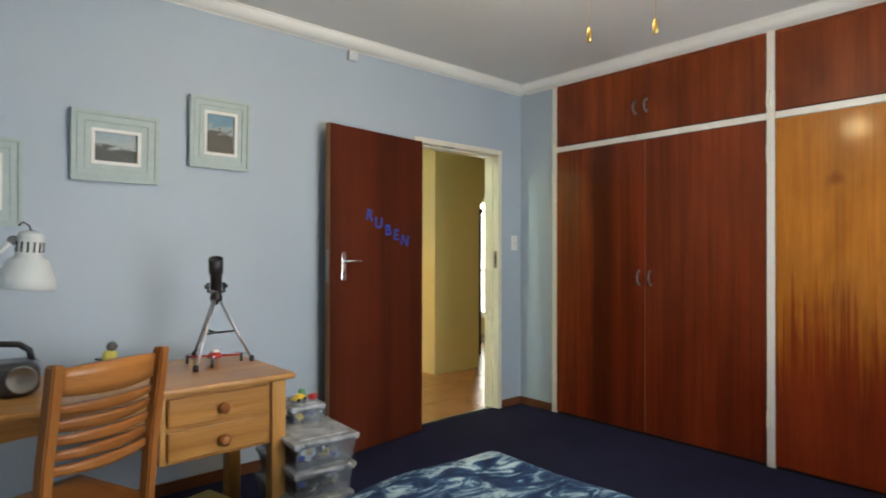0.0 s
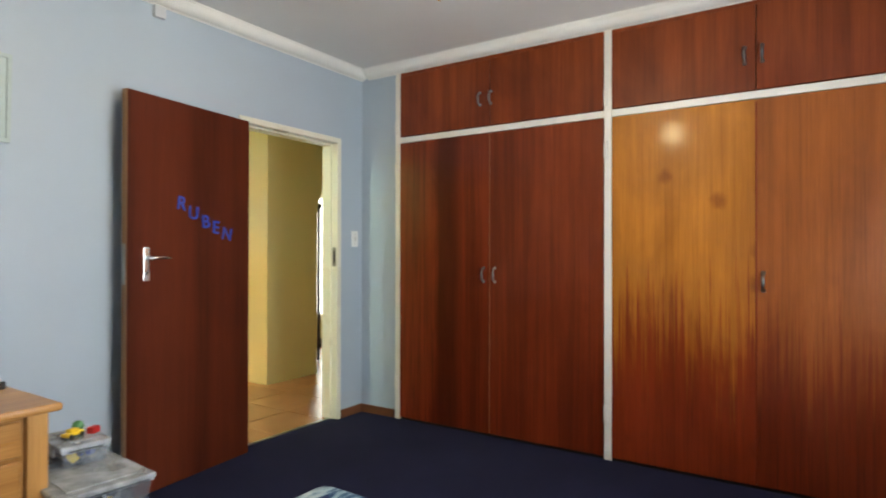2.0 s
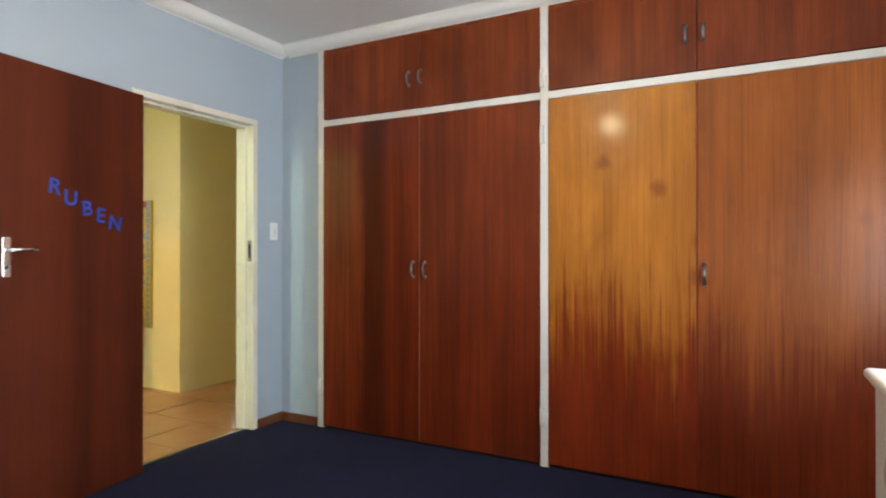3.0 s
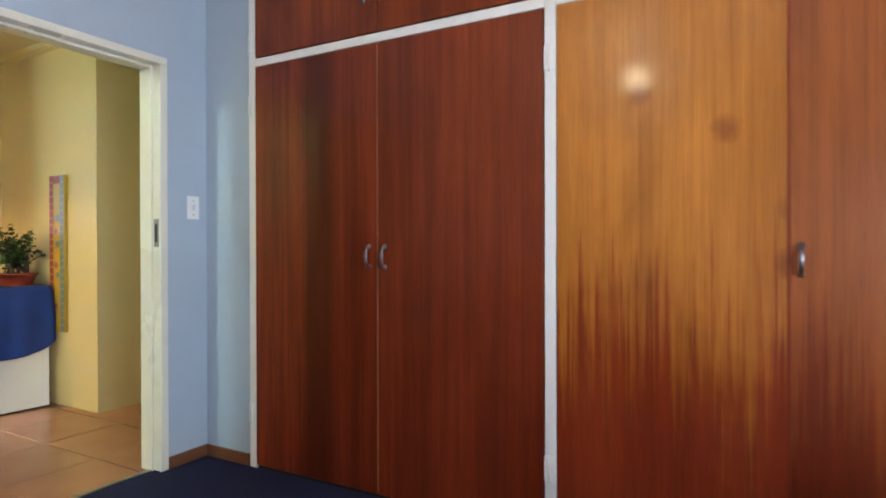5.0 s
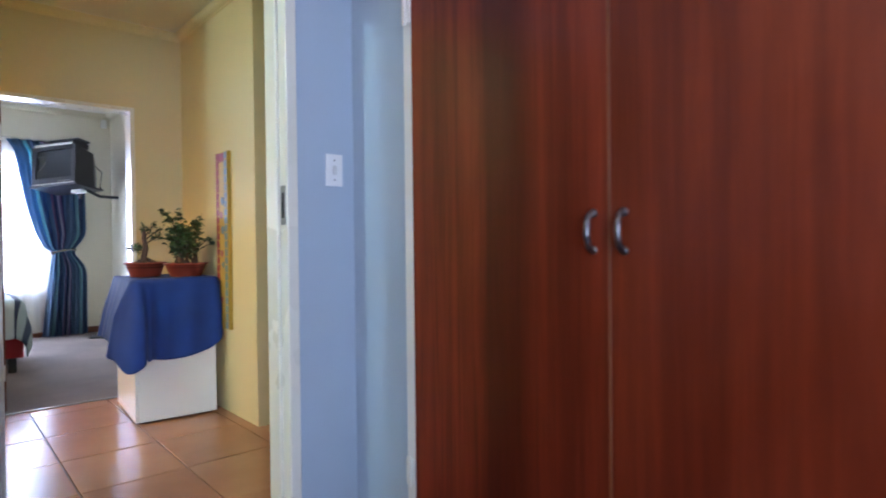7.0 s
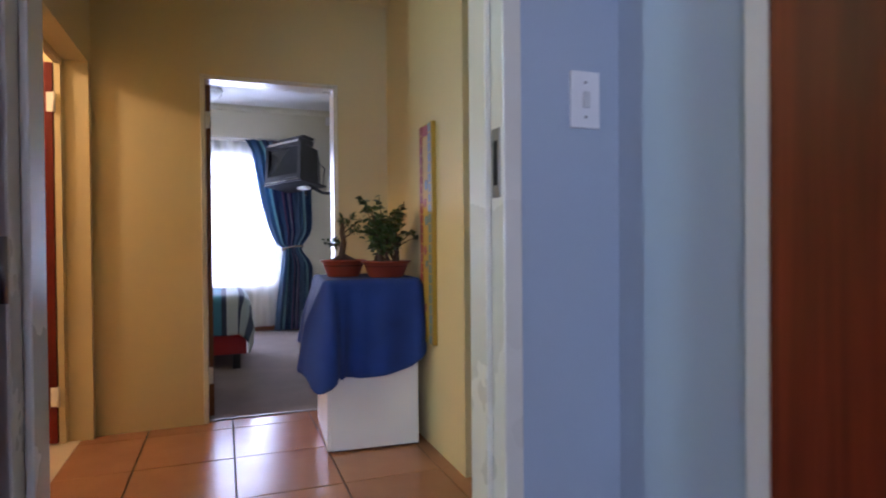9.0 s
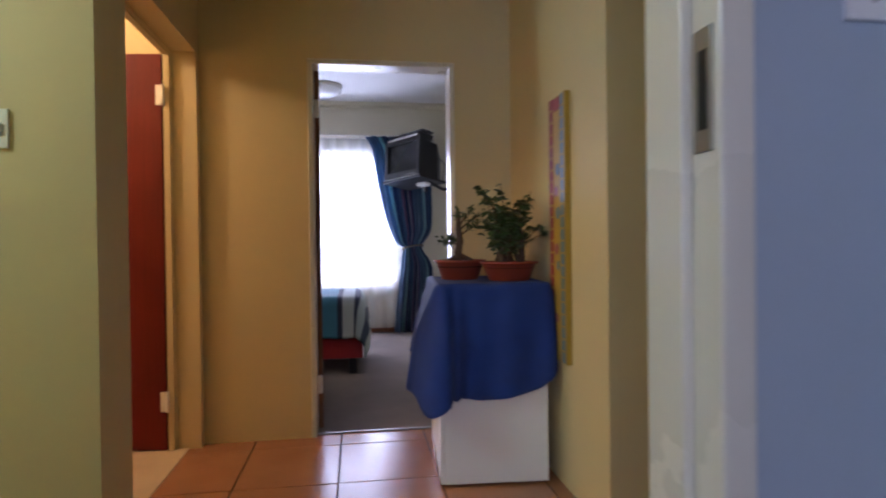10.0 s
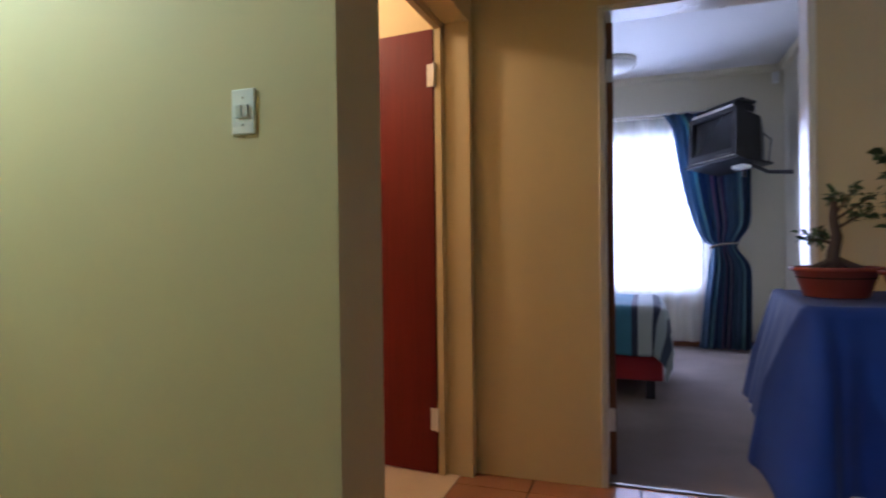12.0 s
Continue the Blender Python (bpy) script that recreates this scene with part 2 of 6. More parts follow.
def glow(name, c, strength):
    m, nt, b = material(name)
    b.inputs["Base Color"].default_value = (*c, 1)
    b.inputs["Emission Color"].default_value = (*c, 1)
    b.inputs["Emission Strength"].default_value = strength
    return m


BLUE = painted("blue_wall_paint", (0.405, 0.475, 0.545), 0.5, 0.05)
CREAM = painted("cream_hall_paint", (0.625, 0.522, 0.272), 0.68, 0.05)
B2WALL = painted("pale_cream_paint", (0.66, 0.62, 0.47), 0.55, 0.05)
CEILING = painted("ceiling_white", (0.74, 0.73, 0.70), 0.7, 0.04)
CORNICE = painted("cornice_white", (0.78, 0.77, 0.73), 0.5, 0.04)
FRAMEP = painted("cream_gloss_frame", (0.74, 0.71, 0.59), 0.30, 0.02, 60, 0.0)
WHITEP = painted("white_gloss_paint", (0.78, 0.75, 0.68), 0.3, 0.04, 90, 0.05)
PLASTIC = painted("white_plastic", (0.80, 0.80, 0.77), 0.35, 0.02, 300, 0.03)
NAVY = carpet_mat("navy_carpet", (0.0095, 0.010, 0.034), (0.018, 0.019, 0.060))
GREY = carpet_mat("taupe_carpet", (0.19, 0.152, 0.124), (0.275, 0.222, 0.184))
TILE = tile_mat("terracotta_tile", (0.330, 0.148, 0.066), (0.380, 0.176, 0.082), 0.24)
TILE2 = tile_mat("beige_tile", (0.55, 0.44, 0.29), (0.66, 0.54, 0.37), 0.3)
GROUT = painted("dark_grout", (0.13, 0.085, 0.055), 0.9, 0.15)
MAHOG = veneer("mahogany_veneer", (0.180, 0.0250, 0.0062), (0.212, 0.0385, 0.0088), (0.30, 1.5), ribbon=0.26, band=0.26, streak=0.34, seed=2.1)
MAHOGD = veneer("dark_mahogany_veneer", (0.180, 0.0250, 0.0062), (0.195, 0.0330, 0.0080), (0.40, 1.8), ribbon=0.34, band=0.20, streak=0.46, heart=(0.34, 0.10, 0.78), seed=5.3)
MAHOGF = veneer("pale_top_mahogany_veneer", (0.225, 0.0290, 0.0058), (0.440, 0.1560, 0.0135), (0.50, 1.12), ribbon=0.14, band=0.14, streak=0.34, fringe=0.60, spots=0.55, coat=0.45, seed=0.7)
MAHOGR = veneer("half_pale_top_mahogany_veneer", (0.205, 0.0285, 0.0058), (0.345, 0.0960, 0.0120), (0.42, 1.10), ribbon=0.16, band=0.16, streak=0.50, fringe=0.60, spots=0.35, coat=0.24, coat_rough=0.25, spec=0.30, seed=3.4)
MAHOGT = veneer("mahogany_flap_veneer", (0.170, 0.0300, 0.0070), (0.205, 0.0420, 0.0090), (1.9, 2.5), ribbon=0.24, band=0.24, streak=0.22, seed=8.2)
DOORW = wood("red_brown_door_veneer", (0.055, 0.0092, 0.0035), (0.135, 0.0245, 0.0075), 0.42, figure=20, streak=0.6)
REDDOOR = wood("red_mahogany_door", (0.105, 0.0075, 0.003), (0.175, 0.0135, 0.0045), 0.4, figure=18)
EDGEW = wood("pale_door_edge", (0.22, 0.115, 0.05), (0.36, 0.20, 0.09), 0.5)
SKIRT = wood("brown_skirting", (0.12, 0.045, 0.02), (0.24, 0.095, 0.04), 0.4, across='z>x')
PINE = wood("honey_pine", (0.33, 0.125, 0.026), (0.74, 0.395, 0.115), 0.32, figure=16, coat=0.2, streak=0.45)
PINEX = wood("honey_pine_lengthwise", (0.33, 0.125, 0.026), (0.74, 0.395, 0.115), 0.32, across='z>x', figure=16, coat=0.2, streak=0.45)
CHAIRW = wood("reddish_pine", (0.26, 0.082, 0.019), (0.45, 0.185, 0.047), 0.32, figure=16, coat=0.2, streak=0.35)
CHAIRX = wood("reddish_pine_lengthwise", (0.26, 0.082, 0.019), (0.45, 0.185, 0.047), 0.32, across='z>x', figure=16, coat=0.2, streak=0.35)
KNOBW = wood("red_pine_knob", (0.30, 0.10, 0.03), (0.42, 0.17, 0.055), 0.3, figure=60)
CHROME = painted("worn_chrome", (0.62, 0.60, 0.57), 0.25, 0.08, 300, 0.02, 1.0)
STEEL = painted("dull_steel", (0.30, 0.29, 0.26), 0.4, 0.1, 300, 0.02, 1.0)
BRASS = painted("brass", (0.62, 0.42, 0.14), 0.3, 0.08, 300, 0.02, 1.0)
BLACK = painted("black_plastic", (0.018, 0.018, 0.020), 0.35, 0.1, 300, 0.05)
# near-black that puts the shade of holes and gaps into the colour
DARK = painted("recess_shade", (0.01, 0.009, 0.008), 0.8, 0.05)
LETTER = painted("blue_felt_letter", (0.03, 0.07, 0.42), 0.6, 0.08, 300)
FRAMEG = painted("sage_green_frame", (0.40, 0.475, 0.46), 0.5, 0.10, 60, 0.3, 0.0, 14)
FRAMEGD = painted("sage_green_groove", (0.370, 0.445, 0.43), 0.55, 0.10, 60)
MATW = painted("white_mount", (0.78, 0.77, 0.72), 0.6, 0.03)


# ---- building helpers ----
def finish(bm):
    bmesh.ops.recalc_face_normals(bm, faces=bm.faces)
    return bm


def box(x0, x1, y0, y1, z0, z1, bev=0.0, seg=2, bm=None):
    own = bm is None
    t = bmesh.new()
    bmesh.ops.create_cube(t, size=1)
    for v in t.verts:
        v.co = Vector(((x0 + x1) / 2 + v.co.x * (x1 - x0), (y0 + y1) / 2 + v.co.y * (y1 - y0), (z0 + z1) / 2 + v.co.z * (z1 - z0)))
    if bev:
        bmesh.ops.bevel(t, geom=list(t.edges), offset=bev, segments=seg, affect='EDGES', profile=0.5)
    if own:
        return t
    return join(bm, t)


def join(bm, t, m=None):
    if m is not None:
        t.transform(m)
    me = bpy.data.meshes.new("tmp")
    t.to_mesh(me)
    t.free()
    bm.from_mesh(me)
    bpy.data.meshes.remove(me)
    return bm


def lathe(profile, segs=28, m=None):
    """Turned shape about z; profile: (radius, z) from bottom to top."""
    bm = bmesh.new()
    rings = []
    for r, z in profile:
        rings.append([bm.verts.new((r * math.cos(2 * math.pi * i / segs), r * math.sin(2 * math.pi * i / segs), z)) for i in range(segs)])
    for a, b in zip(rings, rings[1:]):
        for i in range(segs):
            bm.faces.new((a[i], a[(i + 1) % segs], b[(i + 1) % segs], b[i]))
    bm.faces.new(rings[0][::-1])
    bm.faces.new(rings[-1])
    for f in bm.faces:
        f.smooth = len(f.verts) == 4
    bmesh.ops.recalc_face_normals(bm, faces=bm.faces)
    if m is not None:
        bm.transform(m)
    return bm


def tube(points, r, segs=10, taper=None):
    """A round bar along points."""
    bm = bmesh.new()
    pts = [Vector(p) for p in points]
    rings = []
    for i, p in enumerate(pts):
        d = (pts[min(i + 1, len(pts) - 1)] - pts[max(i - 1, 0)]).normalized()
        a = d.cross(Vector((0.31, 0.17, 0.94)) if abs(d.z) < 0.9 else Vector((1, 0.1, 0))).normalized()
        b = d.cross(a)
        rr = r if taper is None else r + (taper - r) * i / (len(pts) - 1)
        rings.append([bm.verts.new(p + rr * (a * math.cos(2 * math.pi * k / segs) + b * math.sin(2 * math.pi * k / segs))) for k in range(segs)])
    for a, b in zip(rings, rings[1:]):
        for k in range(segs):
            bm.faces.new((a[k], a[(k + 1) % segs], b[(k + 1) % segs], b[k])).smooth = True
    bm.faces.new(rings[0][::-1])
    bm.faces.new(rings[-1])
    bmesh.ops.recalc_face_normals(bm, faces=bm.faces)
    return bm


def sheet(fn, nu, nv, thick=0.0, close=False):
    """A surface fn(u, v) for u, v in 0..1, with uv and, if asked, thickness along the normals."""
    bm = bmesh.new()
    uv = bm.loops.layers.uv.new("uv")
    grid = [[bm.verts.new(fn(i / nu, j / nv)) for j in range(nv + 1)] for i in range(nu + 1)]
    for i in range(nu):
        for j in range(nv):
            f = bm.faces.new((grid[i][j], grid[i + 1][j], grid[i + 1][j + 1], grid[i][j + 1]))
            f.smooth = True
            for l, (a, b) in zip(f.loops, ((i, j), (i + 1, j), (i + 1, j + 1), (i, j + 1))):
                l[uv].uv = (a / nu, b / nv)
    if thick:
        bm.normal_update()
        bmesh.ops.solidify(bm, geom=list(bm.faces), thickness=thick)
    return bm


def mesh_ob(name, bm, material):
    me = bpy.data.meshes.new(name)
    bm.to_mesh(me)
    bm.free()
    me.materials.append(material)
    return new(name, me)


def thing(name, label, category, m=None, group=""):
    ob = new(name)
    ob.empty_display_size = 0.1
    if m is not None:
        ob.matrix_world = m
    return tagged(ob, label, category, group)


def part(name, bm, material, parent, label="", m=None):
    ob = mesh_ob(name, bm, material)
    ob.parent = parent
    if m is not None:
        ob.matrix_basis = m
    return tagged(ob, label)


def solid(name, bm, material, label, category, m=None, group="", kind=""):
    ob = mesh_ob(name, bm, material)
    if m is not None:
        ob.matrix_world = m
    return tagged(ob, label, category, group, kind)


def setting(name, bm, material, label, category, m=None):
    return solid(name, bm, material, label, category, m, "", "structure")


def wall_x(x0, x1, y0, y1, z1, holes=(), z0=0.0):
    """A wall along x with openings (x0, x1, z0, z1), its pieces butted end to end."""
    bm = bmesh.new()
    at = x0
    for a, b, lo, hi in sorted(holes):
        if a > at:
            box(at, a, y0, y1, z0, z1, bm=bm)
        if lo > z0:
            box(a, b, y0, y1, z0, lo, bm=bm)
        if hi < z1:
            box(a, b, y0, y1, hi, z1, bm=bm)
        at = b
    if x1 > at:
        box(at, x1, y0, y1, z0, z1, bm=bm)
    bmesh.ops.remove_doubles(bm, verts=bm.verts, dist=0.0005)
    inner = [f for f in bm.faces if sum(1 for g in bm.faces if g is not f and (g.calc_center_median() - f.calc_center_median()).length < 1e-4)]
    bmesh.ops.delete(bm, geom=inner, context='FACES')
    return bm


def wall_y(x0, x1, y0, y1, z1, holes=(), z0=0.0):
    bm = wall_x(y0, y1, -x1, -x0, z1, holes, z0)
    bm.transform(Matrix.Rotation(radians(90), 4, 'Z'))
    return bm


def cove(length, size=0.07, n=6):
    """Coved cornice along x from 0, against a wall at y = 0 (room at y < 0), its top at z = 0."""
    prof = [(0, 0), (-size, 0), (-size, -0.008)]
    for i in range(n + 1):
        a = math.pi / 2 * i / n
        prof.append((-(size - 0.004) + (size - 0.016) * (1 - math.cos(a)), -0.010 - (size - 0.016) * math.sin(a)))
    prof += [(-0.008, -size), (0, -size)]
    bm = bmesh.new()
    a = [bm.verts.new((0, y, z)) for y, z in prof]
    b = [bm.verts.new((length, y, z)) for y, z in prof]
    for i in range(len(prof)):
        k = (i + 1) % len(prof)
        bm.faces.new((a[i], a[k], b[k], b[i]))
    bm.faces.new(a)
    bm.faces.new(b[::-1])
    bmesh.ops.recalc_face_normals(bm, faces=bm.faces)
    return bm


# ---- bedroom shell ----
T = 0.13
setting("floor", box(BX0, BX1 + 0.6, BY0, 3.262, -0.06, 0.0), NAVY, "dark navy blue fitted carpet", "carpet")
setting("ceiling", box(BX0 - T, BX1 + T, BY0 - T, 3.27, CEIL, CEIL + 0.06), CEILING, "plain white painted bedroom ceiling", "ceiling")
FX0, FX1, FZ = DX0 - 0.042, DX1 + 0.042, DTOP + 0.038
setting("wall_north", wall_x(BX0 - T, BX1 + T, BY1, 3.27, CEIL, [(FX0, FX1, 0, FZ)]), BLUE, "pale blue painted bedroom wall with the door opening", "wall")
setting("wall_north_hall_side", wall_x(-1.6, 6.6, 3.27, 3.335, CEIL, [(FX0, FX1, 0, FZ)]), CREAM, "cream yellow painted corridor side of the bedroom wall", "wall")
setting("wall_east", wall_y(BX1, BX1 + T, 2.868, BY1, CEIL), BLUE, "narrow pale blue wall beside the wardrobe", "wall")
setting("wall_east_south", wall_y(BX1, BX1 + T, BY0, -0.352, CEIL), BLUE, "narrow pale blue wall at the wardrobe's end", "wall")
setting("wall_west", wall_y(BX0 - T, BX0, BY0 - T, BY1, CEIL), BLUE, "pale blue painted bedroom wall behind the bed", "wall")
setting("wall_south", wall_x(BX0, BX1 + T, BY0 - T, BY0, CEIL, [(0.85, 2.65, 0.52, 1.78)]), BLUE, "pale blue painted bedroom wall with the window", "wall")
for nm, m, ln in (("north", pose(BX0, BY1, CEIL), BX1 - BX0), ("east", pose(BX1, BY1 - 0.07, CEIL, 0, 0, -90), BY1 - BY0 - 0.14),
                  ("south", pose(BX1, BY0, CEIL, 0, 0, 180), BX1 - BX0), ("west", pose(BX0, BY0 + 0.07, CEIL, 0, 0, 90), BY1 - BY0 - 0.14)):
    setting("cornice_" + nm, cove(ln, 0.072), CORNICE, "white coved plaster cornice", "cornice", m)


def skirting(x0, x1, name, m):
    bm = box(x0, x1, -0.014, 0, 0, 0.062, 0.004)
    setting(name, bm, SKIRT, "low varnished brown timber skirting board", "skirting", m)


skirting(BX0, FX0, "baseboard_north", pose(0, BY1, 0))
skirting(FX1, BX1 - 0.014, "baseboard_north_east", pose(0, BY1, 0))
skirting(0, 0.325, "baseboard_east", pose(BX1, BY1, 0, 0, 0, -90))
skirting(-BX1, -BX0, "baseboard_south", pose(0, BY0, 0, 0, 0, 180))
setting("threshold_strip", box(DX0, DX1, 3.256, 3.284, 0.0, 0.006, 0.002), STEEL, "thin metal strip between carpet and tiles", "threshold")


def steel_frame(name, x0, x1, top, y0, y1, m, label, stop_y=(0.048, 0.10), w=0.042, hw=0.038, paint=None):
    """Pressed steel door frame round an opening, set against both wall faces, with a rebate for the door."""
    paint = paint or FRAMEP
    f = tagged(new(name), label, "door frame", kind="structure")
    f.matrix_world = m
    part("jamb", box(x0 - w, x0, y0 - 0.007, y1 + 0.007, 0, top, 0.004), paint, f)
    part("jamb", box(x1, x1 + w, y0 - 0.007, y1 + 0.007, 0, top, 0.004), paint, f)
    part("head", box(x0 - w, x1 + w, y0 - 0.007, y1 + 0.007, top + 0.0005, top + hw, 0.004), paint, f)
    a, b = y0 + stop_y[0], y1 + 0.004
    part("stop", box(x0, x0 + 0.014, a, b, 0, top, 0.003), paint, f)
    part("stop", box(x1 - 0.014, x1, a, b, 0, top, 0.003), paint, f)
    part("stop", box(x0 + 0.014, x1 - 0.014, a, b, top - 0.014, top, 0.003), paint, f)
    return f


frame_1 = steel_frame("door_frame_1", DX0, DX1, DTOP, BY1, 3.335, Matrix(), "cream gloss steel door frame of the bedroom")
strike = part("strike_plate", box(DX1 - 0.0035, DX1 + 0.002, BY1 + 0.006, BY1 + 0.040, 1.125, 1.265, 0.001), painted("dull_steel", (0.30, 0.29, 0.26), 0.4, 0.1, 300, 0.02, 0.8), frame_1, "dull steel strike plate")
# solid dark block in place of the hole's shade
part("latch_hole", box(DX1 - 0.0045, DX1 - 0.003, BY1 + 0.013, BY1 + 0.030, 1.150, 1.240), DARK, strike)

# ---- hall shell, in the hall's own axes ----
setting("floor_hall_bed", box(-1.6, 6.6, 3.284, 9.56, -0.07, -0.009), GROUT, "dark grout bed of the hall tiles", "floor")
setting("ceiling_hall", box(-1.6, 6.6, 3.27, 5.775, HCEIL, HCEIL + 0.06), painted("hall_ceiling_cream", (0.66, 0.60, 0.44), 0.6), "cream painted hall ceiling", "ceiling")
WU, HV, FV = -1.647, 0.037, 1.261                    # hall's west wall, corridor wall, far wall
PZ0, PZ1, PTOP = 0.289, 1.205, 2.008                  # bathroom opening, inside its frame
UX0, UX1, UTOP = -1.091, -0.326, 2.003               # second bedroom door
SE, SN = 0.31, 4.905                                 # east and north walls of the second bedroom
setting("wall_hall_west", wall_y(WU - 0.15, WU, HV, FV, HCEIL + 0.01, [(PZ0, PZ1, 0, PTOP)]), CREAM, "cream yellow hall wall with the bathroom opening", "wall", HALL)
setting("wall_corridor_west", wall_x(-4.6, WU - 0.15, HV, HV + 0.12, HCEIL + 0.01), CREAM, "cream yellow corridor wall with a light switch", "wall", HALL)
setting("wall_hall_east", wall_y(0, 0.15, 0, FV, HCEIL + 0.01), CREAM, "cream yellow hall wall behind the white cupboard", "wall", HALL)
setting("wall_hall_far", wall_x(WU - 0.15, SE + 0.12, FV, FV + 0.14, SCEIL + 0.01, [(UX0 - 0.012, UX1 + 0.012, 0, UTOP + 0.012)]), CREAM, "cream yellow hall wall with the second bedroom door", "wall", HALL)


def arch_wall():
    """Wall along u with a round-headed opening."""
    bm = bmesh.new()
    u0, u1, a0, a1, spring, z1 = 0.15, 2.4, 0.635, 1.50, 1.62, HCEIL + 0.01
    c, r = (a0 + a1) / 2, (a1 - a0) / 2
    box(u0, a0, 0, 0.15, 0, z1, bm=bm)
    box(a1, u1, 0, 0.15, 0, z1, bm=bm)
    n = 18
    for i in range(n):
        p, q = math.pi * (1 - i / n), math.pi * (1 - (i + 1) / n)
        x0, x1 = c + r * math.cos(p), c + r * math.cos(q)
        h0, h1 = spring + r * math.sin(p), spring + r * math.sin(q)
        t = bmesh.new()
        vs = [t.verts.new(v) for v in ((x0, 0, h0), (x1, 0, h1), (x1, 0, z1), (x0, 0, z1), (x0, 0.15, h0), (x1, 0.15, h1), (x1, 0.15, z1), (x0, 0.15, z1))]
        for f in ((0, 1, 2, 3), (7, 6, 5, 4), (4, 5, 1, 0), (3, 2, 6, 7)):
            t.faces.new([vs[k] for k in f])
        join(bm, t)
    bmesh.ops.remove_doubles(bm, verts=bm.verts, dist=0.0005)
    bmesh.ops.recalc_face_normals(bm, faces=bm.faces)
    return bm


setting("wall_corridor_arch", arch_wall(), CREAM, "cream yellow corridor wall with an arched opening", "wall", HALL)
setting("wall_corridor_end_west", wall_y(-4.73, -4.6, -1.18, HV + 0.12, HCEIL + 0.01), CREAM, "cream yellow end wall of the corridor", "wall", HALL)
setting("wall_corridor_end_east", wall_y(2.4, 2.53, -1.18, 3.0, HCEIL + 0.01, [(1.55, 2.75, 0.30, 2.05)]), CREAM, "cream yellow end wall with the tall living room window", "wall", HALL)
setting("wall_living_room", wall_x(SE + 0.12, 2.53, 3.0, 3.13, HCEIL + 0.01), B2WALL, "pale living room wall", "wall", HALL)
setting("ceiling_living_room", box(SE + 0.12, 2.55, FV, 3.15, HCEIL + 0.004, HCEIL + 0.064), CEILING, "white living room ceiling", "ceiling", HALL)
# bathroom
setting("wall_bathroom_west", wall_y(-4.02, -3.9, HV + 0.12, FV + 0.14, HCEIL + 0.01), CREAM, "cream bathroom wall", "wall", HALL)
setting("wall_bathroom_north", wall_x(-3.9, WU - 0.15, FV + 0.01, FV + 0.14, HCEIL + 0.01), CREAM, "warmly lit cream bathroom wall behind the red door", "wall", HALL)
# second bedroom
setting("floor_second_bedroom", box(-3.4, SE, FV + 0.051, SN, -0.05, 0.004), GREY, "grey beige fitted carpet", "carpet", HALL)
setting("wall_second_bedroom_west", wall_y(-3.53, -3.4, FV + 0.14, SN + 0.14, SCEIL + 0.01), B2WALL, "pale cream bedroom wall", "wall", HALL)
setting("wall_second_bedroom_north", wall_x(-3.4, SE + 0.12, SN, SN + 0.14, SCEIL + 0.01, [(-2.38, -0.36, 0.54, 2.10)]), B2WALL, "pale cream bedroom wall with a bright window", "wall", HALL)
setting("wall_second_bedroom_east", wall_y(SE, SE + 0.12, FV + 0.14, SN, SCEIL + 0.01), B2WALL, "pale cream bedroom side wall", "wall", HALL)
setting("ceiling_second_bedroom", box(-3.53, SE + 0.12, FV + 0.05, SN + 0.14, SCEIL, SCEIL + 0.06), CEILING, "white painted bedroom ceiling", "ceiling", HALL)
setting("cornice_second_bedroom", cove(3.4 + SE, 0.06), B2WALL, "plain coved cornice", "cornice", HALL @ pose(-3.4, SN, SCEIL))
setting("cornice_second_bedroom_east", cove(SN - FV - 0.2, 0.06), B2WALL, "plain coved cornice", "cornice", HALL @ pose(SE, SN - 0.06, SCEIL, 0, 0, -90))
for nm, m, ln in (("far", HALL @ pose(WU, FV, HCEIL), -WU), ("east", HALL @ pose(0, FV - 0.05, HCEIL, 0, 0, -90), FV - 0.05), ("west", HALL @ pose(WU, HV, HCEIL, 0, 0, 90), FV - HV - 0.05)):
    setting("cornice_hall_" + nm, cove(ln, 0.05), CREAM, "small cream coved cornice", "cornice", m)
steel_frame("door_frame_2", UX0, UX1, UTOP, FV + 0.002, FV + 0.138, HALL, "thin cream gloss frame of the second bedroom door", (0.0, 0.08), 0.0115, 0.0115)
steel_frame("door_frame_3", PZ0 + 0.012, PZ1 - 0.012, PTOP - 0.012, -WU + 0.120, -WU + 0.148, HALL @ pose(0, 0, 0, 0, 0, 90), "cream gloss frame set back in the bathroom opening", (0.0, 0.08), 0.0115, 0.0115, CREAM)


def sash(name, x0, x1, y, z0, z1, m, label, mullions=2):
    f = tagged(new(name), label, "window", kind="structure")
    f.matrix_world = m
    w = 0.045
    part("window_frame", wall_x(x0, x1, y - 0.02, y + 0.02, z1, [(x0 + w, x1 - w, z0 + w, z1 - w)], z0), WHITEP, f)
    part("window_sill", box(x0 - 0.02, x1 + 0.02, y - 0.09, y + 0.09, z0 - 0.03, z0 - 0.001, 0.004), WHITEP, f)
    for i in range(mullions):
        c = x0 + (x1 - x0) * (i + 1) / (mullions + 1)
        part("mullion", box(c - 0.018, c + 0.018, y - 0.018, y + 0.018, z0 + w, z1 - w, 0.003), WHITEP, f)
    return f


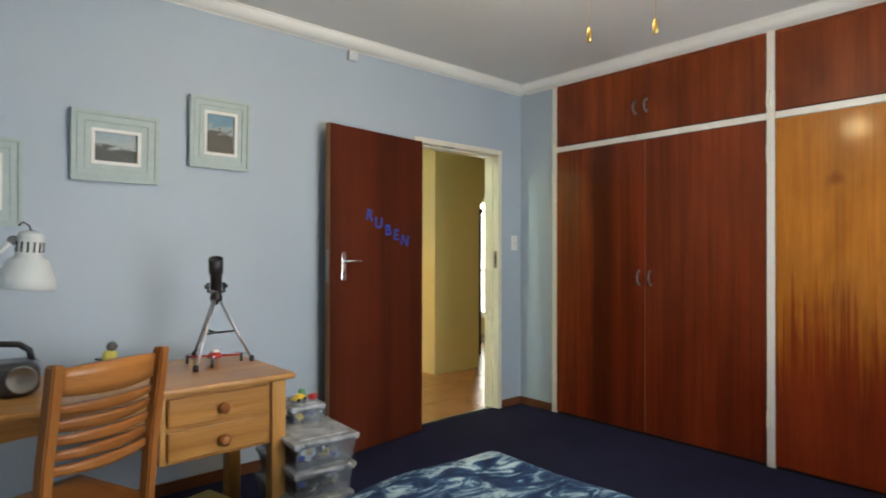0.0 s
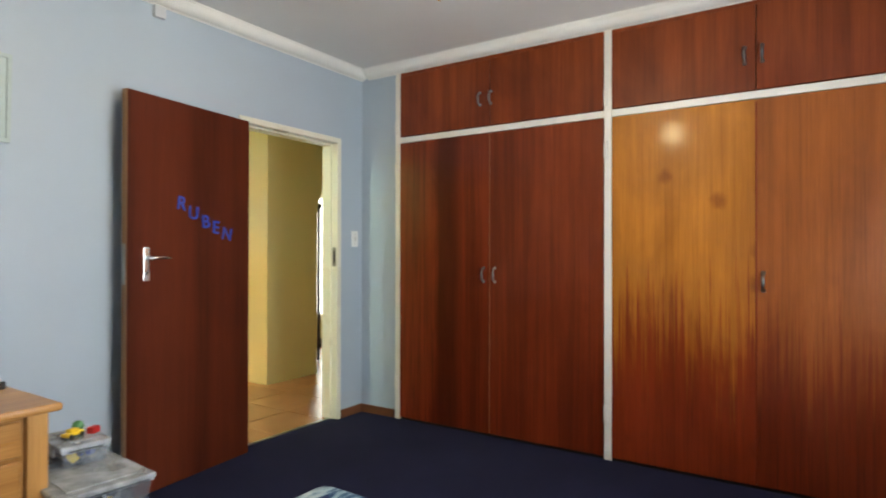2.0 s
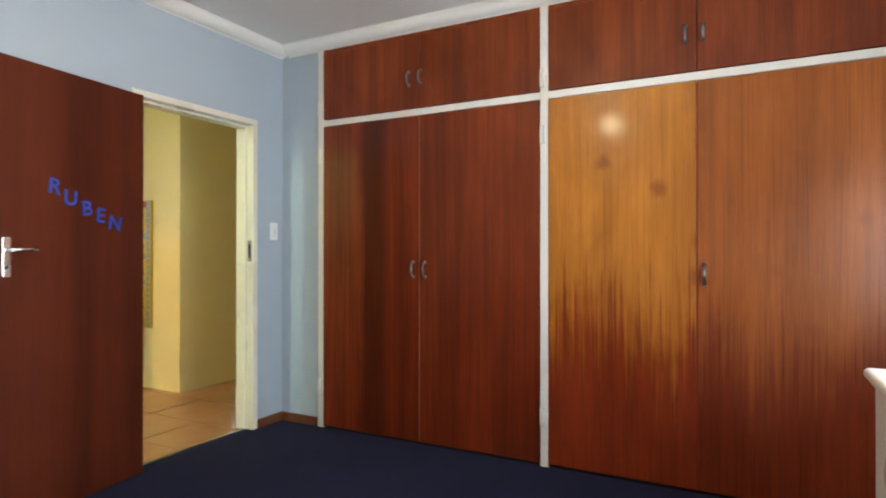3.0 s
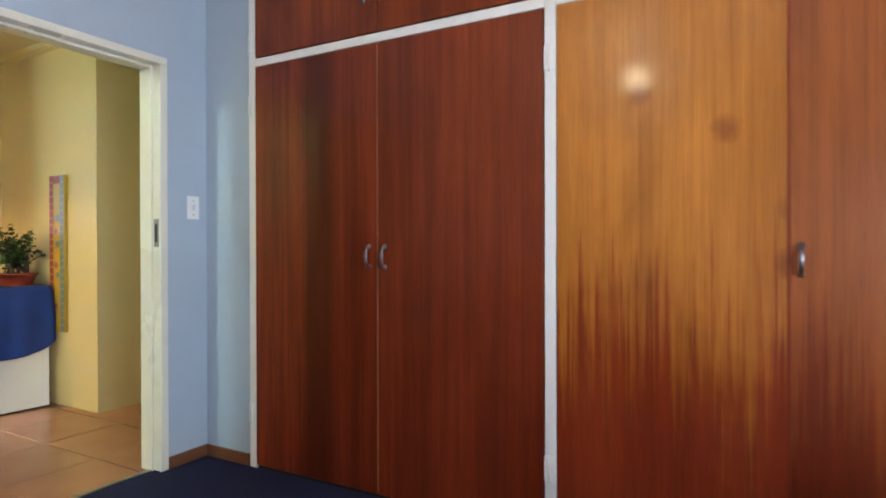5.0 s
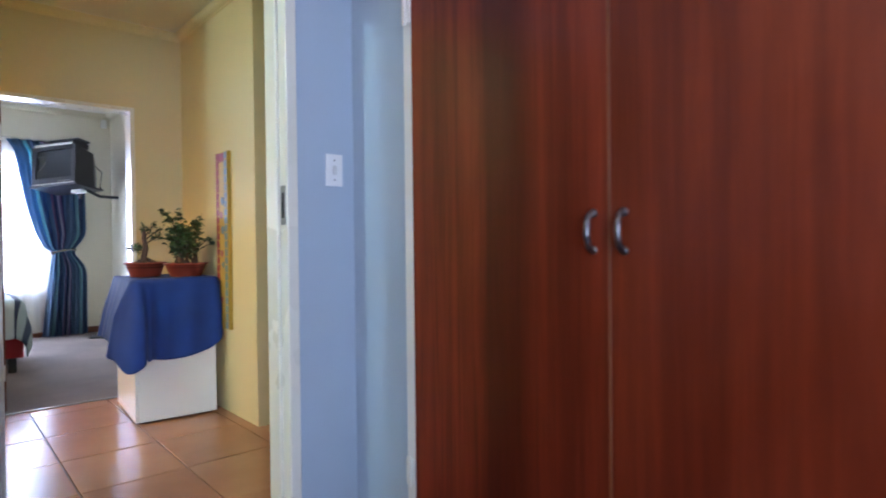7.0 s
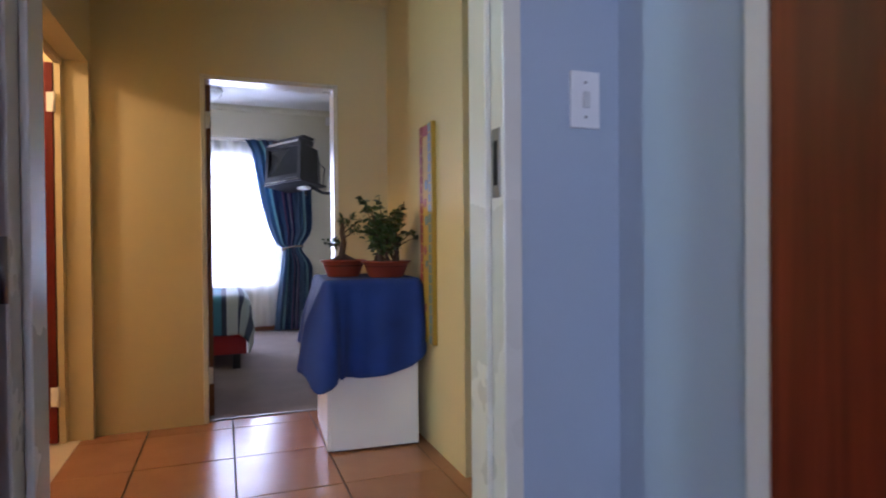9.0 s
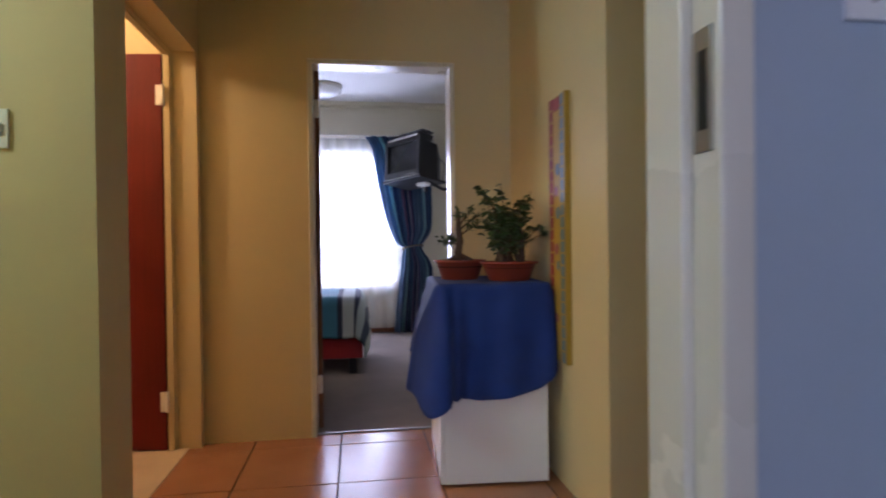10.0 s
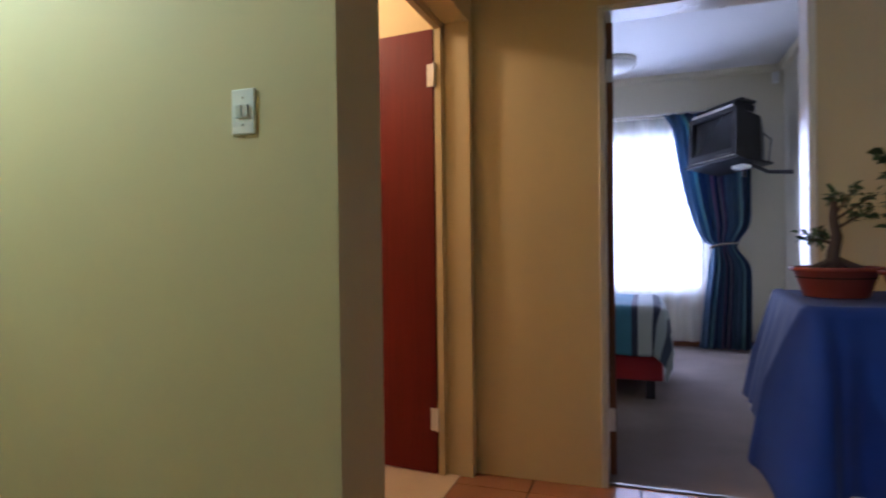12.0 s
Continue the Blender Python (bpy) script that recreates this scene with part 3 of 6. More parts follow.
sash("window_1", 0.85, 2.65, BY0 - T + 0.05, 0.52, 1.78, Matrix(), "white painted casement window of the bedroom")
sash("window_2", -2.38, -0.36, SN + 0.11, 0.54, 2.10, HALL, "white painted window of the second bedroom, overexposed")
SKYGLOW = glow("overcast_sky", (0.9, 0.95, 1.0), 6.0)
window_3 = sash("window_3", -2.75, -1.55, 0.06, 0.30, 2.05, HALL @ pose(2.4, 0, 0, 0, 0, -90), "tall white painted living room window", 1)
part("transom", box(-2.705, -1.595, 0.045, 0.075, 0.965, 1.0, 0.003), WHITEP, window_3)
setting("backdrop_east", box(3.6, 3.62, -1, 4.5, -1, 4), glow("hazy_garden_light", (0.95, 0.95, 0.86), 1.7), "bright overcast sky outside the living room window", "sky", HALL)
setting("backdrop", box(-5, 6, 6.6, 6.62, -1, 4), SKYGLOW, "bright overcast sky outside the windows", "sky", HALL)
setting("backdrop_south", box(-3, 6, -2.62, -2.6, -1, 4), SKYGLOW, "bright overcast sky outside the window", "sky")
setting("ground", box(-400, 400, -400, 400, -0.6, -0.5), painted("dry_lawn", (0.10, 0.11, 0.05), 0.9), "dry lawn round the house", "ground")


# ---- built-in wardrobe ----
PEWTER = painted("worn_pewter", (0.25, 0.24, 0.24), 0.30, 0.1, 300, 0.02, 1.0)

def pull(parent, y, z, h=0.095):
    """Bow-shaped chrome pull handle, standing off the door's face at x = 0."""
    pts = []
    for i in range(13):
        a = i / 12
        pts.append((-0.004 - 0.026 * math.sin(math.pi * a) ** 0.45, 0, (a - 0.5) * h))
    bm = tube(pts, 0.0065, 10)
    for v in bm.verts:
        k = 1 - abs(v.co.z) / (h / 2)
        v.co.y *= 1.0 + 0.35 * max(0, k)
    for s in (-1, 1):
        join(bm, lathe([(0.011, 0), (0.010, 0.003), (0.006, 0.006)], 14, pose(0, 0, s * (h / 2 - 0.002), 0, -90, 0)))
    return part("handle", bm, PEWTER, parent, "worn pewter bow handle", pose(0, y, z))


def wardrobe():
    w = thing("built_in_wardrobe", "built-in mahogany veneer wardrobe with white painted stiles, doors shut", "wardrobe", pose(3.742, 0, 0))
    part("carcass", box(0.032, 0.62, -0.345, 2.862, 0.001, 2.61), DARK, w, "dark interior carcass")
    for y in (2.846, 1.276, -0.332):
        part("stile", box(0.0, 0.0315, y - 0.023, y + 0.023, 0, 2.552, 0.003), WHITEP, w, "white painted stile")
    for a, b in ((1.2995, 2.8225), (-0.3085, 1.2525)):
        part("rail", box(0.001, 0.0315, a, b, 2.036, 2.077, 0.003), WHITEP, w, "white painted rail")
        part("plinth", box(0.012, 0.0315, a, b, 0, 0.018), DARK, w)
        part("top_rail", box(0.004, 0.0315, a, b, 2.530, 2.552), MAHOGT, w)
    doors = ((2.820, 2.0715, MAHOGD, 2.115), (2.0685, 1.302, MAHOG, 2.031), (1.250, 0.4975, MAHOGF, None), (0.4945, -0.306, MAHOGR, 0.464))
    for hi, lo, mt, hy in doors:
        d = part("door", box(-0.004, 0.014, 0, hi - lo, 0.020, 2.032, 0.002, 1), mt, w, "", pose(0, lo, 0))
        if hy:
            pull(d, hy - lo, 1.080)
            d.children[-1].matrix_basis = pose(-0.004, hy - lo, 1.080)
        u = part("upper_door", box(-0.004, 0.014, 0, hi - lo, 2.081, 2.528, 0.002, 1), MAHOGT, w, "", pose(0, lo, 0))
    for y in (2.146, 2.062, 0.549, 0.467):
        h = pull(w, y, 2.266, 0.085)
        h.matrix_basis = pose(-0.004, y, 2.266)
    part("cover_strip", box(-0.007, -0.0042, 2.0670, 2.0730, 0.03, 2.02, 0.0015, 1), wood("pale_cover_strip", (0.16, 0.055, 0.016), (0.30, 0.12, 0.04), 0.4), w, "pale timber cover strip")
    part("cover_strip", box(-0.0075, -0.0042, 0.491, 0.501, 0.03, 2.02, 0.0015, 1), MAHOG, w, "dark timber cover strip")
    for y in (2.846, 1.276, -0.332):
        for z in (2.154, 1.840, 0.277):
            bm = box(-0.005, 0.0, -0.024, 0.024, -0.047, 0.047, 0.001, 1)
            join(bm, tube([(-0.007, 0.003, -0.052), (-0.007, 0.003, 0.052)], 0.0055, 10))
            hg = part("hinge", bm, WHITEP, w, "paint-covered butt hinge", pose(0, y, z))
    return w


wardrobe()


# ---- doors ----
def lever(parent, x, y, z, side):
    """Lever handle on a long back plate; side -1: on the face at -y."""
    bm = box(-0.017, 0.017, 0, 0.006, -0.085, 0.085, 0.0025)
    p = part("handle_plate", bm, CHROME, parent, "brushed chrome lock plate", pose(x, y, z, 0, 0, 0 if side > 0 else 180))
    bm = tube([(0, 0.004, 0.03), (0, 0.045, 0.03)], 0.009, 12)
    join(bm, tube([(0, 0.045, 0.03), (-0.03, 0.05, 0.031), (-0.07, 0.05, 0.031), (-0.105, 0.046, 0.030)], 0.008, 12))
    part("lever", bm, CHROME, p, "chrome lever")
    # no real hole: a dark disc stands for its shade
    bm = lathe([(0.007, 0), (0.007, 0.0012), (0.004, 0.002)], 12, pose(0, 0.0055, -0.045, -90, 0, 0))
    part("keyhole", bm, DARK, p)


def slab(name, width, height, m, material, label, thick=0.04):
    """Flush door from the hinge at x = 0 to x = width, its thickness along +y."""
    d = thing(name, label, "door", m)
    leaf = part("leaf", box(0.004, width - 0.004, 0.0, thick, 0.008, height, 0.0015, 1), material, d)
    part("edge_lipping", box(width - 0.0038, width, 0.001, thick - 0.001, 0.008, height, 0.001, 1), EDGEW, d, "pale worn timber edge")
    return d, leaf


# bedroom door, standing wide open in front of the wall; its far face is towards the wall
HX, HY = 2.645, 3.148
ang = math.degrees(math.atan2(3.045 - HY, 1.84 - HX))
door_1, leaf = slab("bedroom_door", 0.813, 2.03, pose(HX, HY + 0.04, 0, 0, 0, ang), DOORW, "red-brown veneer bedroom door standing wide open")
door_1["label"] = "red-brown veneer bedroom door, wide open, with blue letters"
lever(door_1, 0.755, 0.040, 1.11, 1)
part("lock_plate", box(0.8125, 0.8155, 0.009, 0.031, 1.07, 1.27, 0.001, 1), STEEL, door_1, "steel lock face plate")
for z in (0.22, 1.0, 1.80):
    part("hinge", tube([(-0.004, -0.004, z - 0.05), (-0.004, -0.004, z + 0.05)], 0.007, 10), STEEL, door_1)
lev = [c for c in door_1.children if c.name.startswith("handle_plate")][0]
lev.matrix_basis = pose(0.706, 0.040, 1.168)


def glyph(ch, size, depth, bold=0.0):
    """A built-in font letter as a mesh, centred."""
    cu = bpy.data.curves.new("glyph", 'FONT')
    cu.body, cu.size, cu.extrude, cu.offset = ch, size, depth, bold
    cu.align_x, cu.align_y = 'CENTER', 'CENTER'
    ob = bpy.data.objects.new("glyph", cu)
    scene.collection.objects.link(ob)
    bpy.context.view_layer.update()
    me = bpy.data.meshes.new_from_object(ob.evaluated_get(bpy.context.evaluated_depsgraph_get()))
    bpy.data.objects.remove(ob)
    bm = bmesh.new()
    bm.from_mesh(me)
    bpy.data.meshes.remove(me)
    return bm


ON_DOOR = Matrix(((-1, 0, 0, 0), (0, 0, 1, 0), (0, 1, 0, 0), (0, 0, 0, 1)))
for ch, lx, lz, tw in (("R", 0.498, 1.487, -8), ("U", 0.420, 1.440, -3), ("B", 0.337, 1.396, 4), ("E", 0.264, 1.367, -4), ("N", 0.182, 1.331, -9)):
    part("letter", glyph(ch, 0.100, 0.003, 0.0012), LETTER, door_1, "blue stuck-on letter", pose(lx, 0.0435, lz) @ ON_DOOR @ pose(0, 0, 0, 0, 0, tw))


# ---- small fittings of the bedroom ----
def switch(m, label, toggles=1):
    s = thing("light_switch", label, "light switch", m)
    part("plate", box(-0.036, 0.036, -0.008, 0, -0.060, 0.060, 0.003), PLASTIC, s)
    for i in range(toggles):
        x = (i - (toggles - 1) / 2) * 0.021
        part("toggle", box(x - 0.008, x + 0.008, -0.014, -0.0078, -0.017, 0.017, 0.002), painted("toggle_grey", (0.62, 0.62, 0.58), 0.3), s)
    for z in (-0.036, 0.036):
        part("screw", lathe([(0.0035, 0), (0.0035, 0.001), (0.002, 0.0016)], 10, pose(0, -0.0078, z, 90, 0, 0)), STEEL, s)
    return s


switch(pose(3.667, BY1, 1.331), "white plastic light switch on the blue wall")
solid("wall_sensor", box(-0.032, 0.032, -0.03, 0, -0.032, 0.032, 0.004), painted("grey_plastic", (0.55, 0.57, 0.58), 0.45), "small pale grey box high on the blue wall", "sensor", pose(2.092, BY1, 2.518))


def ceiling_light():
    c = thing("ceiling_light", "pull-cord ceiling light with a white glass globe", "ceiling light", pose(FAN[0], FAN[1], 0))
    gx, gy = GLOBE[0] - FAN[0], GLOBE[1] - FAN[1]
    part("canopy", lathe([(0.075, 2.60), (0.08, 2.62), (0.07, 2.64)], 28), WHITEP, c)
    part("stem", tube([(0, 0, 2.50), (0, 0, 2.605)], 0.014, 12), BRASS, c)
    part("hub", lathe([(0.09, 2.43), (0.13, 2.445), (0.13, 2.49), (0.05, 2.51)], 28), BRASS, c, "brass hub")
    part("arm", tube([(gx * 0.3, gy * 0.3, 2.46), (gx * 0.7, gy * 0.7, 2.465), (gx, gy, 2.44), (gx, gy, 2.385)], 0.010, 10), BRASS, c)
    for dx, dy, z in ((-0.070, 0.076, 1.997), (0.077, -0.085, 2.018)):
        cord = part("pull_cord", tube([(dx, dy, z + 0.02), (dx, dy, 2.2), (dx, dy, 2.44)], 0.0012, 6), BRASS, c)
        part("cord_knob", lathe([(0.004, -0.03), (0.009, -0.022), (0.010, 0.0), (0.006, 0.018), (0.003, 0.024)], 14, pose(dx, dy, z)), BRASS, cord, "turned brass cord knob")
    g = part("globe", lathe([(0.02, 2.235), (0.055, 2.25), (0.080, 2.28), (0.085, 2.315), (0.07, 2.355), (0.035, 2.386)], 28, pose(gx, gy, 0)), OPAL, c, "lit opal glass globe")
    g.visible_shadow = False
    return c


def glass_like(name, c, emit):
    m, nt, b = material(name, 0.25)
    b.inputs["Base Color"].default_value = (*c, 1)
    b.inputs["Emission Color"].default_value = (*c, 1)
    b.inputs["Emission Strength"].default_value = emit
    return m


OPAL = glass_like("lit_opal_glass", (1.0, 0.77, 0.40), 22.0)
ceiling_light()

# ---- framed pictures ----
GLASS = material("picture_glass", 0.02)[0]
_gb = GLASS.node_tree.nodes["Principled BSDF"]
_gb.inputs["Transmission Weight"].default_value = 1.0
_gb.inputs["IOR"].default_value = 1.45


def seaside(name, sky, land, level, seed):
    """A small painted seaside view: sky, a ragged headland, pale sand."""
    m, nt, b = material(name, 0.6)
    tc = nt.nodes.new("ShaderNodeTexCoord")
    sep = nd(nt, "ShaderNodeSeparateXYZ")
    nt.links.new(tc.outputs["Object"], sep.inputs[0])
    n = noise_tex(nt, coords(nt, (9, 9, 16)), 1.6 + seed, 5)
    a = nd(nt, "ShaderNodeMath")
    a.operation = 'MULTIPLY_ADD'
    nt.links.new(n, a.inputs[0])
    a.inputs[1].default_value = 0.16
    nt.links.new(sep.outputs[2], a.inputs[2])
    col = ramp(nt, a.outputs[0], [(0.0, land), (level, tint(land, 0.6)), (level + 0.02, (0.55, 0.60, 0.60)), (level + 0.05, sky), (1.0, tint(sky, 1.2))])
    nt.links.new(col, b.inputs["Base Color"])
    return m


def picture(x0, x1, z0, z1, w, art, label):
    """A wide grooved frame with a white slip, glass and a small view; hung leaning a little forward."""
    cx, cz, W, H = (x0 + x1) / 2, (z0 + z1) / 2, x1 - x0, z1 - z0
    p = thing("framed_picture", label, "picture", pose(cx, BY1 - 0.003, z0, 2.5, 0, 0) @ pose(0, 0, H / 2), "pictures above the desk")

    def ring(a, b, y0, y1, mt, nm, lb=""):
        bm = wall_x(-a[0], a[0], y0, y1, a[1], [(-b[0], b[0], -b[1], b[1])], -a[1])
        part(nm, bm, mt, p, lb)
    h = (W / 2, H / 2)
    k = lambda d: (h[0] - d, h[1] - d)
    ring(h, k(w * 0.22), -0.030, 0, FRAMEG, "frame")
    ring(k(w * 0.22), k(w * 0.30), -0.022, 0, FRAMEGD, "groove")
    ring(k(w * 0.30), k(w * 0.62), -0.026, 0, FRAMEG, "frame")
    ring(k(w * 0.62), k(w * 0.70), -0.019, 0, FRAMEGD, "groove")
    ring(k(w * 0.70), k(w), -0.023, 0, FRAMEG, "frame")
    ring(k(w), k(w + 0.016), -0.027, 0, MATW, "slip", "white painted slip")
    i = k(w + 0.016)
    part("print", box(-i[0], i[0], -0.008, -0.002, -i[1], i[1]), art, p, "small seaside view")
    g = part("pane", box(-i[0], i[0], -0.014, -0.012, -i[1], i[1]), GLASS, p)
    g.visible_shadow = False
    return p


picture(0.545, 0.927, 1.594, 1.929, 0.082, seaside("print_headland", (0.40, 0.50, 0.58), (0.12, 0.13, 0.12), 0.072, 0.4), "sage green framed seaside picture, wider than tall")
picture(1.079, 1.404, 1.706, 2.087, 0.072, seaside("print_rocks", (0.20, 0.36, 0.48), (0.13, 0.115, 0.09), 0.085, 1.1), "sage green framed seaside picture, taller than wide")
picture(0.036, 0.363, 1.364, 1.755, 0.072, seaside("print_beach", (0.45, 0.55, 0.60), (0.45, 0.42, 0.36), 0.10, 2.0), "sage green framed picture above the lamp")


# ---- desk and what stands on it ----
def desk():
    d = thing("desk", "honey pine desk with two drawers and turned knobs", "desk", pose(0, 0, 0))
    x0, x1, y0, y1, top = -0.16, 1.205, 2.225, 2.850, 0.752
    part("top", box(x0, x1, y0, y1, top - 0.026, top, 0.009, 3), PINEX, d)
    for x in (x0 + 0.05, x1 - 0.085):
        for y in (y0 + 0.045, y1 - 0.11):
            part("leg", box(x, x + 0.062, y, y + 0.062, 0, top - 0.0265, 0.005), PINE, d)
    part("back_apron", box(x0 + 0.113, x1 - 0.0855, y1 - 0.09, y1 - 0.07, 0.60, top - 0.0265, 0.002), PINEX, d)
    part("side_apron", box(x1 - 0.075, x1 - 0.053, y0 + 0.108, y1 - 0.111, 0.59, top - 0.0265, 0.002), PINE, d)
    bm = bmesh.new()
    n = 24
    a0, a1 = x0 + 0.113, 0.688
    rows = []
    for i in range(n + 1):
        x = a0 + (a1 - a0) * i / n
        lo = 0.602 + 0.055 * math.sin(math.pi * min(1, max(0, (x - a0) / (a1 - a0)))) ** 1.5
        rows.append([bm.verts.new(v) for v in ((x, y0 + 0.055, lo), (x, y0 + 0.055, top - 0.0265), (x, y0 + 0.077, top - 0.0265), (x, y0 + 0.077, lo))])
    for r, s in zip(rows, rows[1:]):
        for k in range(4):
            bm.faces.new((r[k], r[(k + 1) % 4], s[(k + 1) % 4], s[k]))
    bm.faces.new(rows[0])
    bm.faces.new(rows[-1][::-1])
    part("front_apron", finish(bm), PINEX, d, "arched pine apron")
    part("drawer_case", box(0.690, 1.1195, y0 + 0.062, y1 - 0.092, 0.460, top - 0.0268, 0.002), PINE, d)
    for z0, z1 in ((0.598, 0.708), (0.472, 0.584)):
        dr = part("drawer", box(0.714, 1.107, y0 + 0.044, y0 + 0.0618, z0, z1, 0.007, 2), PINEX, d)
        part("knob", lathe([(0.010, 0), (0.009, 0.012), (0.021, 0.020), (0.022, 0.029), (0.014, 0.036), (0.004, 0.038)], 22, pose(0.918, y0 + 0.0445, (z0 + z1) / 2 - 0.005, 90, 0, 0)), KNOBW, dr, "reddish turned wooden knob")
    return d


desk()


def chair():
    """Pine chair; its back at local y = 0, the seat towards +y."""
    c = thing("desk_chair", "honey pine chair with a curved slatted back, at the desk", "chair", pose(0.455, 1.975, 0, 0, 0, 25))
    hw = 0.172
    for s in (-1, 1):
        pts = [(s * hw, 0.06, 0.0), (s * hw, 0.045, 0.30), (s * hw, 0.04, 0.45), (s * hw, 0.02, 0.65), (s * hw, -0.012, 0.85), (s * hw, -0.026, 0.945)]
        bm = bmesh.new()
        rings = []
        for (x, y, z) in pts:
            w, t = 0.017, 0.021
            rings.append([bm.verts.new(v) for v in ((x - w, y - t, z), (x + w, y - t, z), (x + w, y + t, z), (x - w, y + t, z))])
        for r, q in zip(rings, rings[1:]):
            for k in range(4):
                bm.faces.new((r[k], r[(k + 1) % 4], q[(k + 1) % 4], q[k]))
        bm.faces.new(rings[0][::-1])
        bm.faces.new(rings[-1])
        bmesh.ops.bevel(bm, geom=list(bm.edges), offset=0.005, segments=2, affect='EDGES')
        part("back_post", finish(bm), CHAIRW, c)

    def slat(z0, z1, depth=0.018, arch=0.0):
        yz = lambda z: 0.04 - 0.066 * ((z - 0.45) / 0.495) ** 1.4
        def fn(u, v):
            x = (u * 2 - 1) * (hw - 0.017)
            zz = z0 + (z1 - z0) * v + arch * (1 - (2 * u - 1) ** 2) * v - 0.010 * (1 - (2 * u - 1) ** 2) * (1 - v)
            return (x, yz(zz) - 0.032 * (1 - (2 * u - 1) ** 2), zz)
        bm = sheet(fn, 16, 3, depth)
        part("slat", bm, CHAIRX, c)
    slat(0.852, 0.925, 0.020, 0.008)
    for z in (0.812, 0.768, 0.724, 0.680, 0.636):
        slat(z - 0.011, z + 0.011)
    bm = sheet(lambda u, v: ((u * 2 - 1) * (0.19 + 0.02 * v), 0.03 + 0.40 * v, 0.448 - 0.012 * math.sin(math.pi * u) * math.sin(math.pi * v)), 14, 12, 0.026)
    part("seat", bm, CHAIRX, c)
    for s in (-1, 1):
        part("front_leg", box(s * 0.185 - 0.018, s * 0.185 + 0.018, 0.37, 0.406, 0, 0.421, 0.004), CHAIRW, c)
        part("side_rail", box(s * 0.178 - 0.010, s * 0.178 + 0.010, 0.066, 0.369, 0.37, 0.415, 0.003), CHAIRW, c)
        part("stretcher", box(s * 0.178 - 0.009, s * 0.178 + 0.009, 0.072, 0.369, 0.17, 0.195, 0.003), CHAIRW, c)
    part("front_rail", box(-0.166, 0.166, 0.378, 0.398, 0.37, 0.415, 0.003), CHAIRX, c)
    return c


chair()
DT = 0.7525
SILVER = painted("silver_tube", (0.66, 0.66, 0.68), 0.3, 0.05, 200, 0.02, 0.9)
REDP = painted("red_plastic", (0.45, 0.025, 0.02), 0.3, 0.06)
YELLOWP = painted("yellow_plastic", (0.72, 0.48, 0.02), 0.32, 0.06)


def telescope():
    t = thing("telescope", "small black telescope on a silver tripod standing on the desk", "telescope", pose(1.030, 2.655, DT))
    feet = [(-0.135, -0.14), (0.14, -0.065), (-0.028, 0.205)]
    apex = (0.0, 0.0, 0.285)
    for x, y in feet:
        leg = part("leg", tube([(x * 0.10, y * 0.10, apex[2]), (x * 0.55, y * 0.55, 0.145), (x, y, 0.012)], 0.0075, 10, 0.0065), SILVER, t)
        part("rubber_foot", lathe([(0.010, 0), (0.012, 0.004), (0.010, 0.022), (0.007, 0.026)], 14, pose(x, y, 0)), BLACK, leg)
    for x, y in feet:
        part("spreader", tube([(0, 0, 0.135), (x * 0.55, y * 0.55, 0.142)], 0.0045, 8), BLACK, t)
    part("tripod_head", lathe([(0.020, 0.275), (0.026, 0.285), (0.026, 0.305), (0.016, 0.312), (0.016, 0.33)], 18), BLACK, t)
    part("yoke", box(-0.036, 0.036, -0.012, 0.012, 0.315, 0.330, 0.003), BLACK, t)
    for s in (-1, 1):
        arm = part("yoke_arm", box(s * 0.036 - 0.004, s * 0.036 + 0.004, -0.012, 0.012, 0.318, 0.362, 0.003), BLACK, t)
        part("knob", lathe([(0.010, 0), (0.011, 0.004), (0.009, 0.010)], 12, pose(s * 0.040, 0, 0.345, 0, s * 90, 0)), BLACK, arm)
    aim = pose(0, 0, 0.352, 24, 0, -22)
    tb = part("tube", lathe([(0.012, -0.075), (0.014, -0.055), (0.024, -0.045), (0.026, -0.01), (0.026, 0.055), (0.031, 0.062), (0.031, 0.130), (0.029, 0.131), (0.028, 0.100)], 26, aim), BLACK, t, "glossy black tube")
    part("lens", lathe([(0.0275, 0.101), (0.020, 0.104), (0.001, 0.106)], 22, aim), painted("dark_glass", (0.02, 0.02, 0.03), 0.05), tb)
    part("eyepiece", tube([aim @ Vector((0, 0, -0.07)), aim @ Vector((0, -0.004, -0.09)), aim @ Vector((0, 0.035, -0.098))], 0.010, 12), BLACK, tb)
    return t


telescope()


def drone():
    d = thing("toy_drone", "red and white toy drone with black rotor arms on the desk", "toy", pose(1.028, 2.665, DT, 0, 0, 20))
    part("body", lathe([(0.012, 0.016), (0.030, 0.020), (0.034, 0.030), (0.022, 0.044), (0.006, 0.05)], 18), REDP, d)
    part("canopy", lathe([(0.020, 0.046), (0.016, 0.056), (0.005, 0.062)], 16), WHITEP, d)
    for i in range(4):
        a = math.radians(45 + 90 * i)
        e = (0.115 * math.cos(a), 0.115 * math.sin(a))
        arm = part("arm", tube([(0.02 * math.cos(a), 0.02 * math.sin(a), 0.030), (e[0], e[1], 0.030)], 0.005, 8), REDP if i % 2 else WHITEP, d)
        part("foot", tube([(e[0], e[1], 0.0), (e[0], e[1], 0.036)], 0.006, 8), BLACK, arm)
        part("rotor", box(-0.036, 0.036, -0.004, 0.004, 0, 0.0015, 0.0005, 1), BLACK, arm, "", pose(e[0], e[1], 0.037, 0, 0, 30 * i + 12))
    return d


drone()


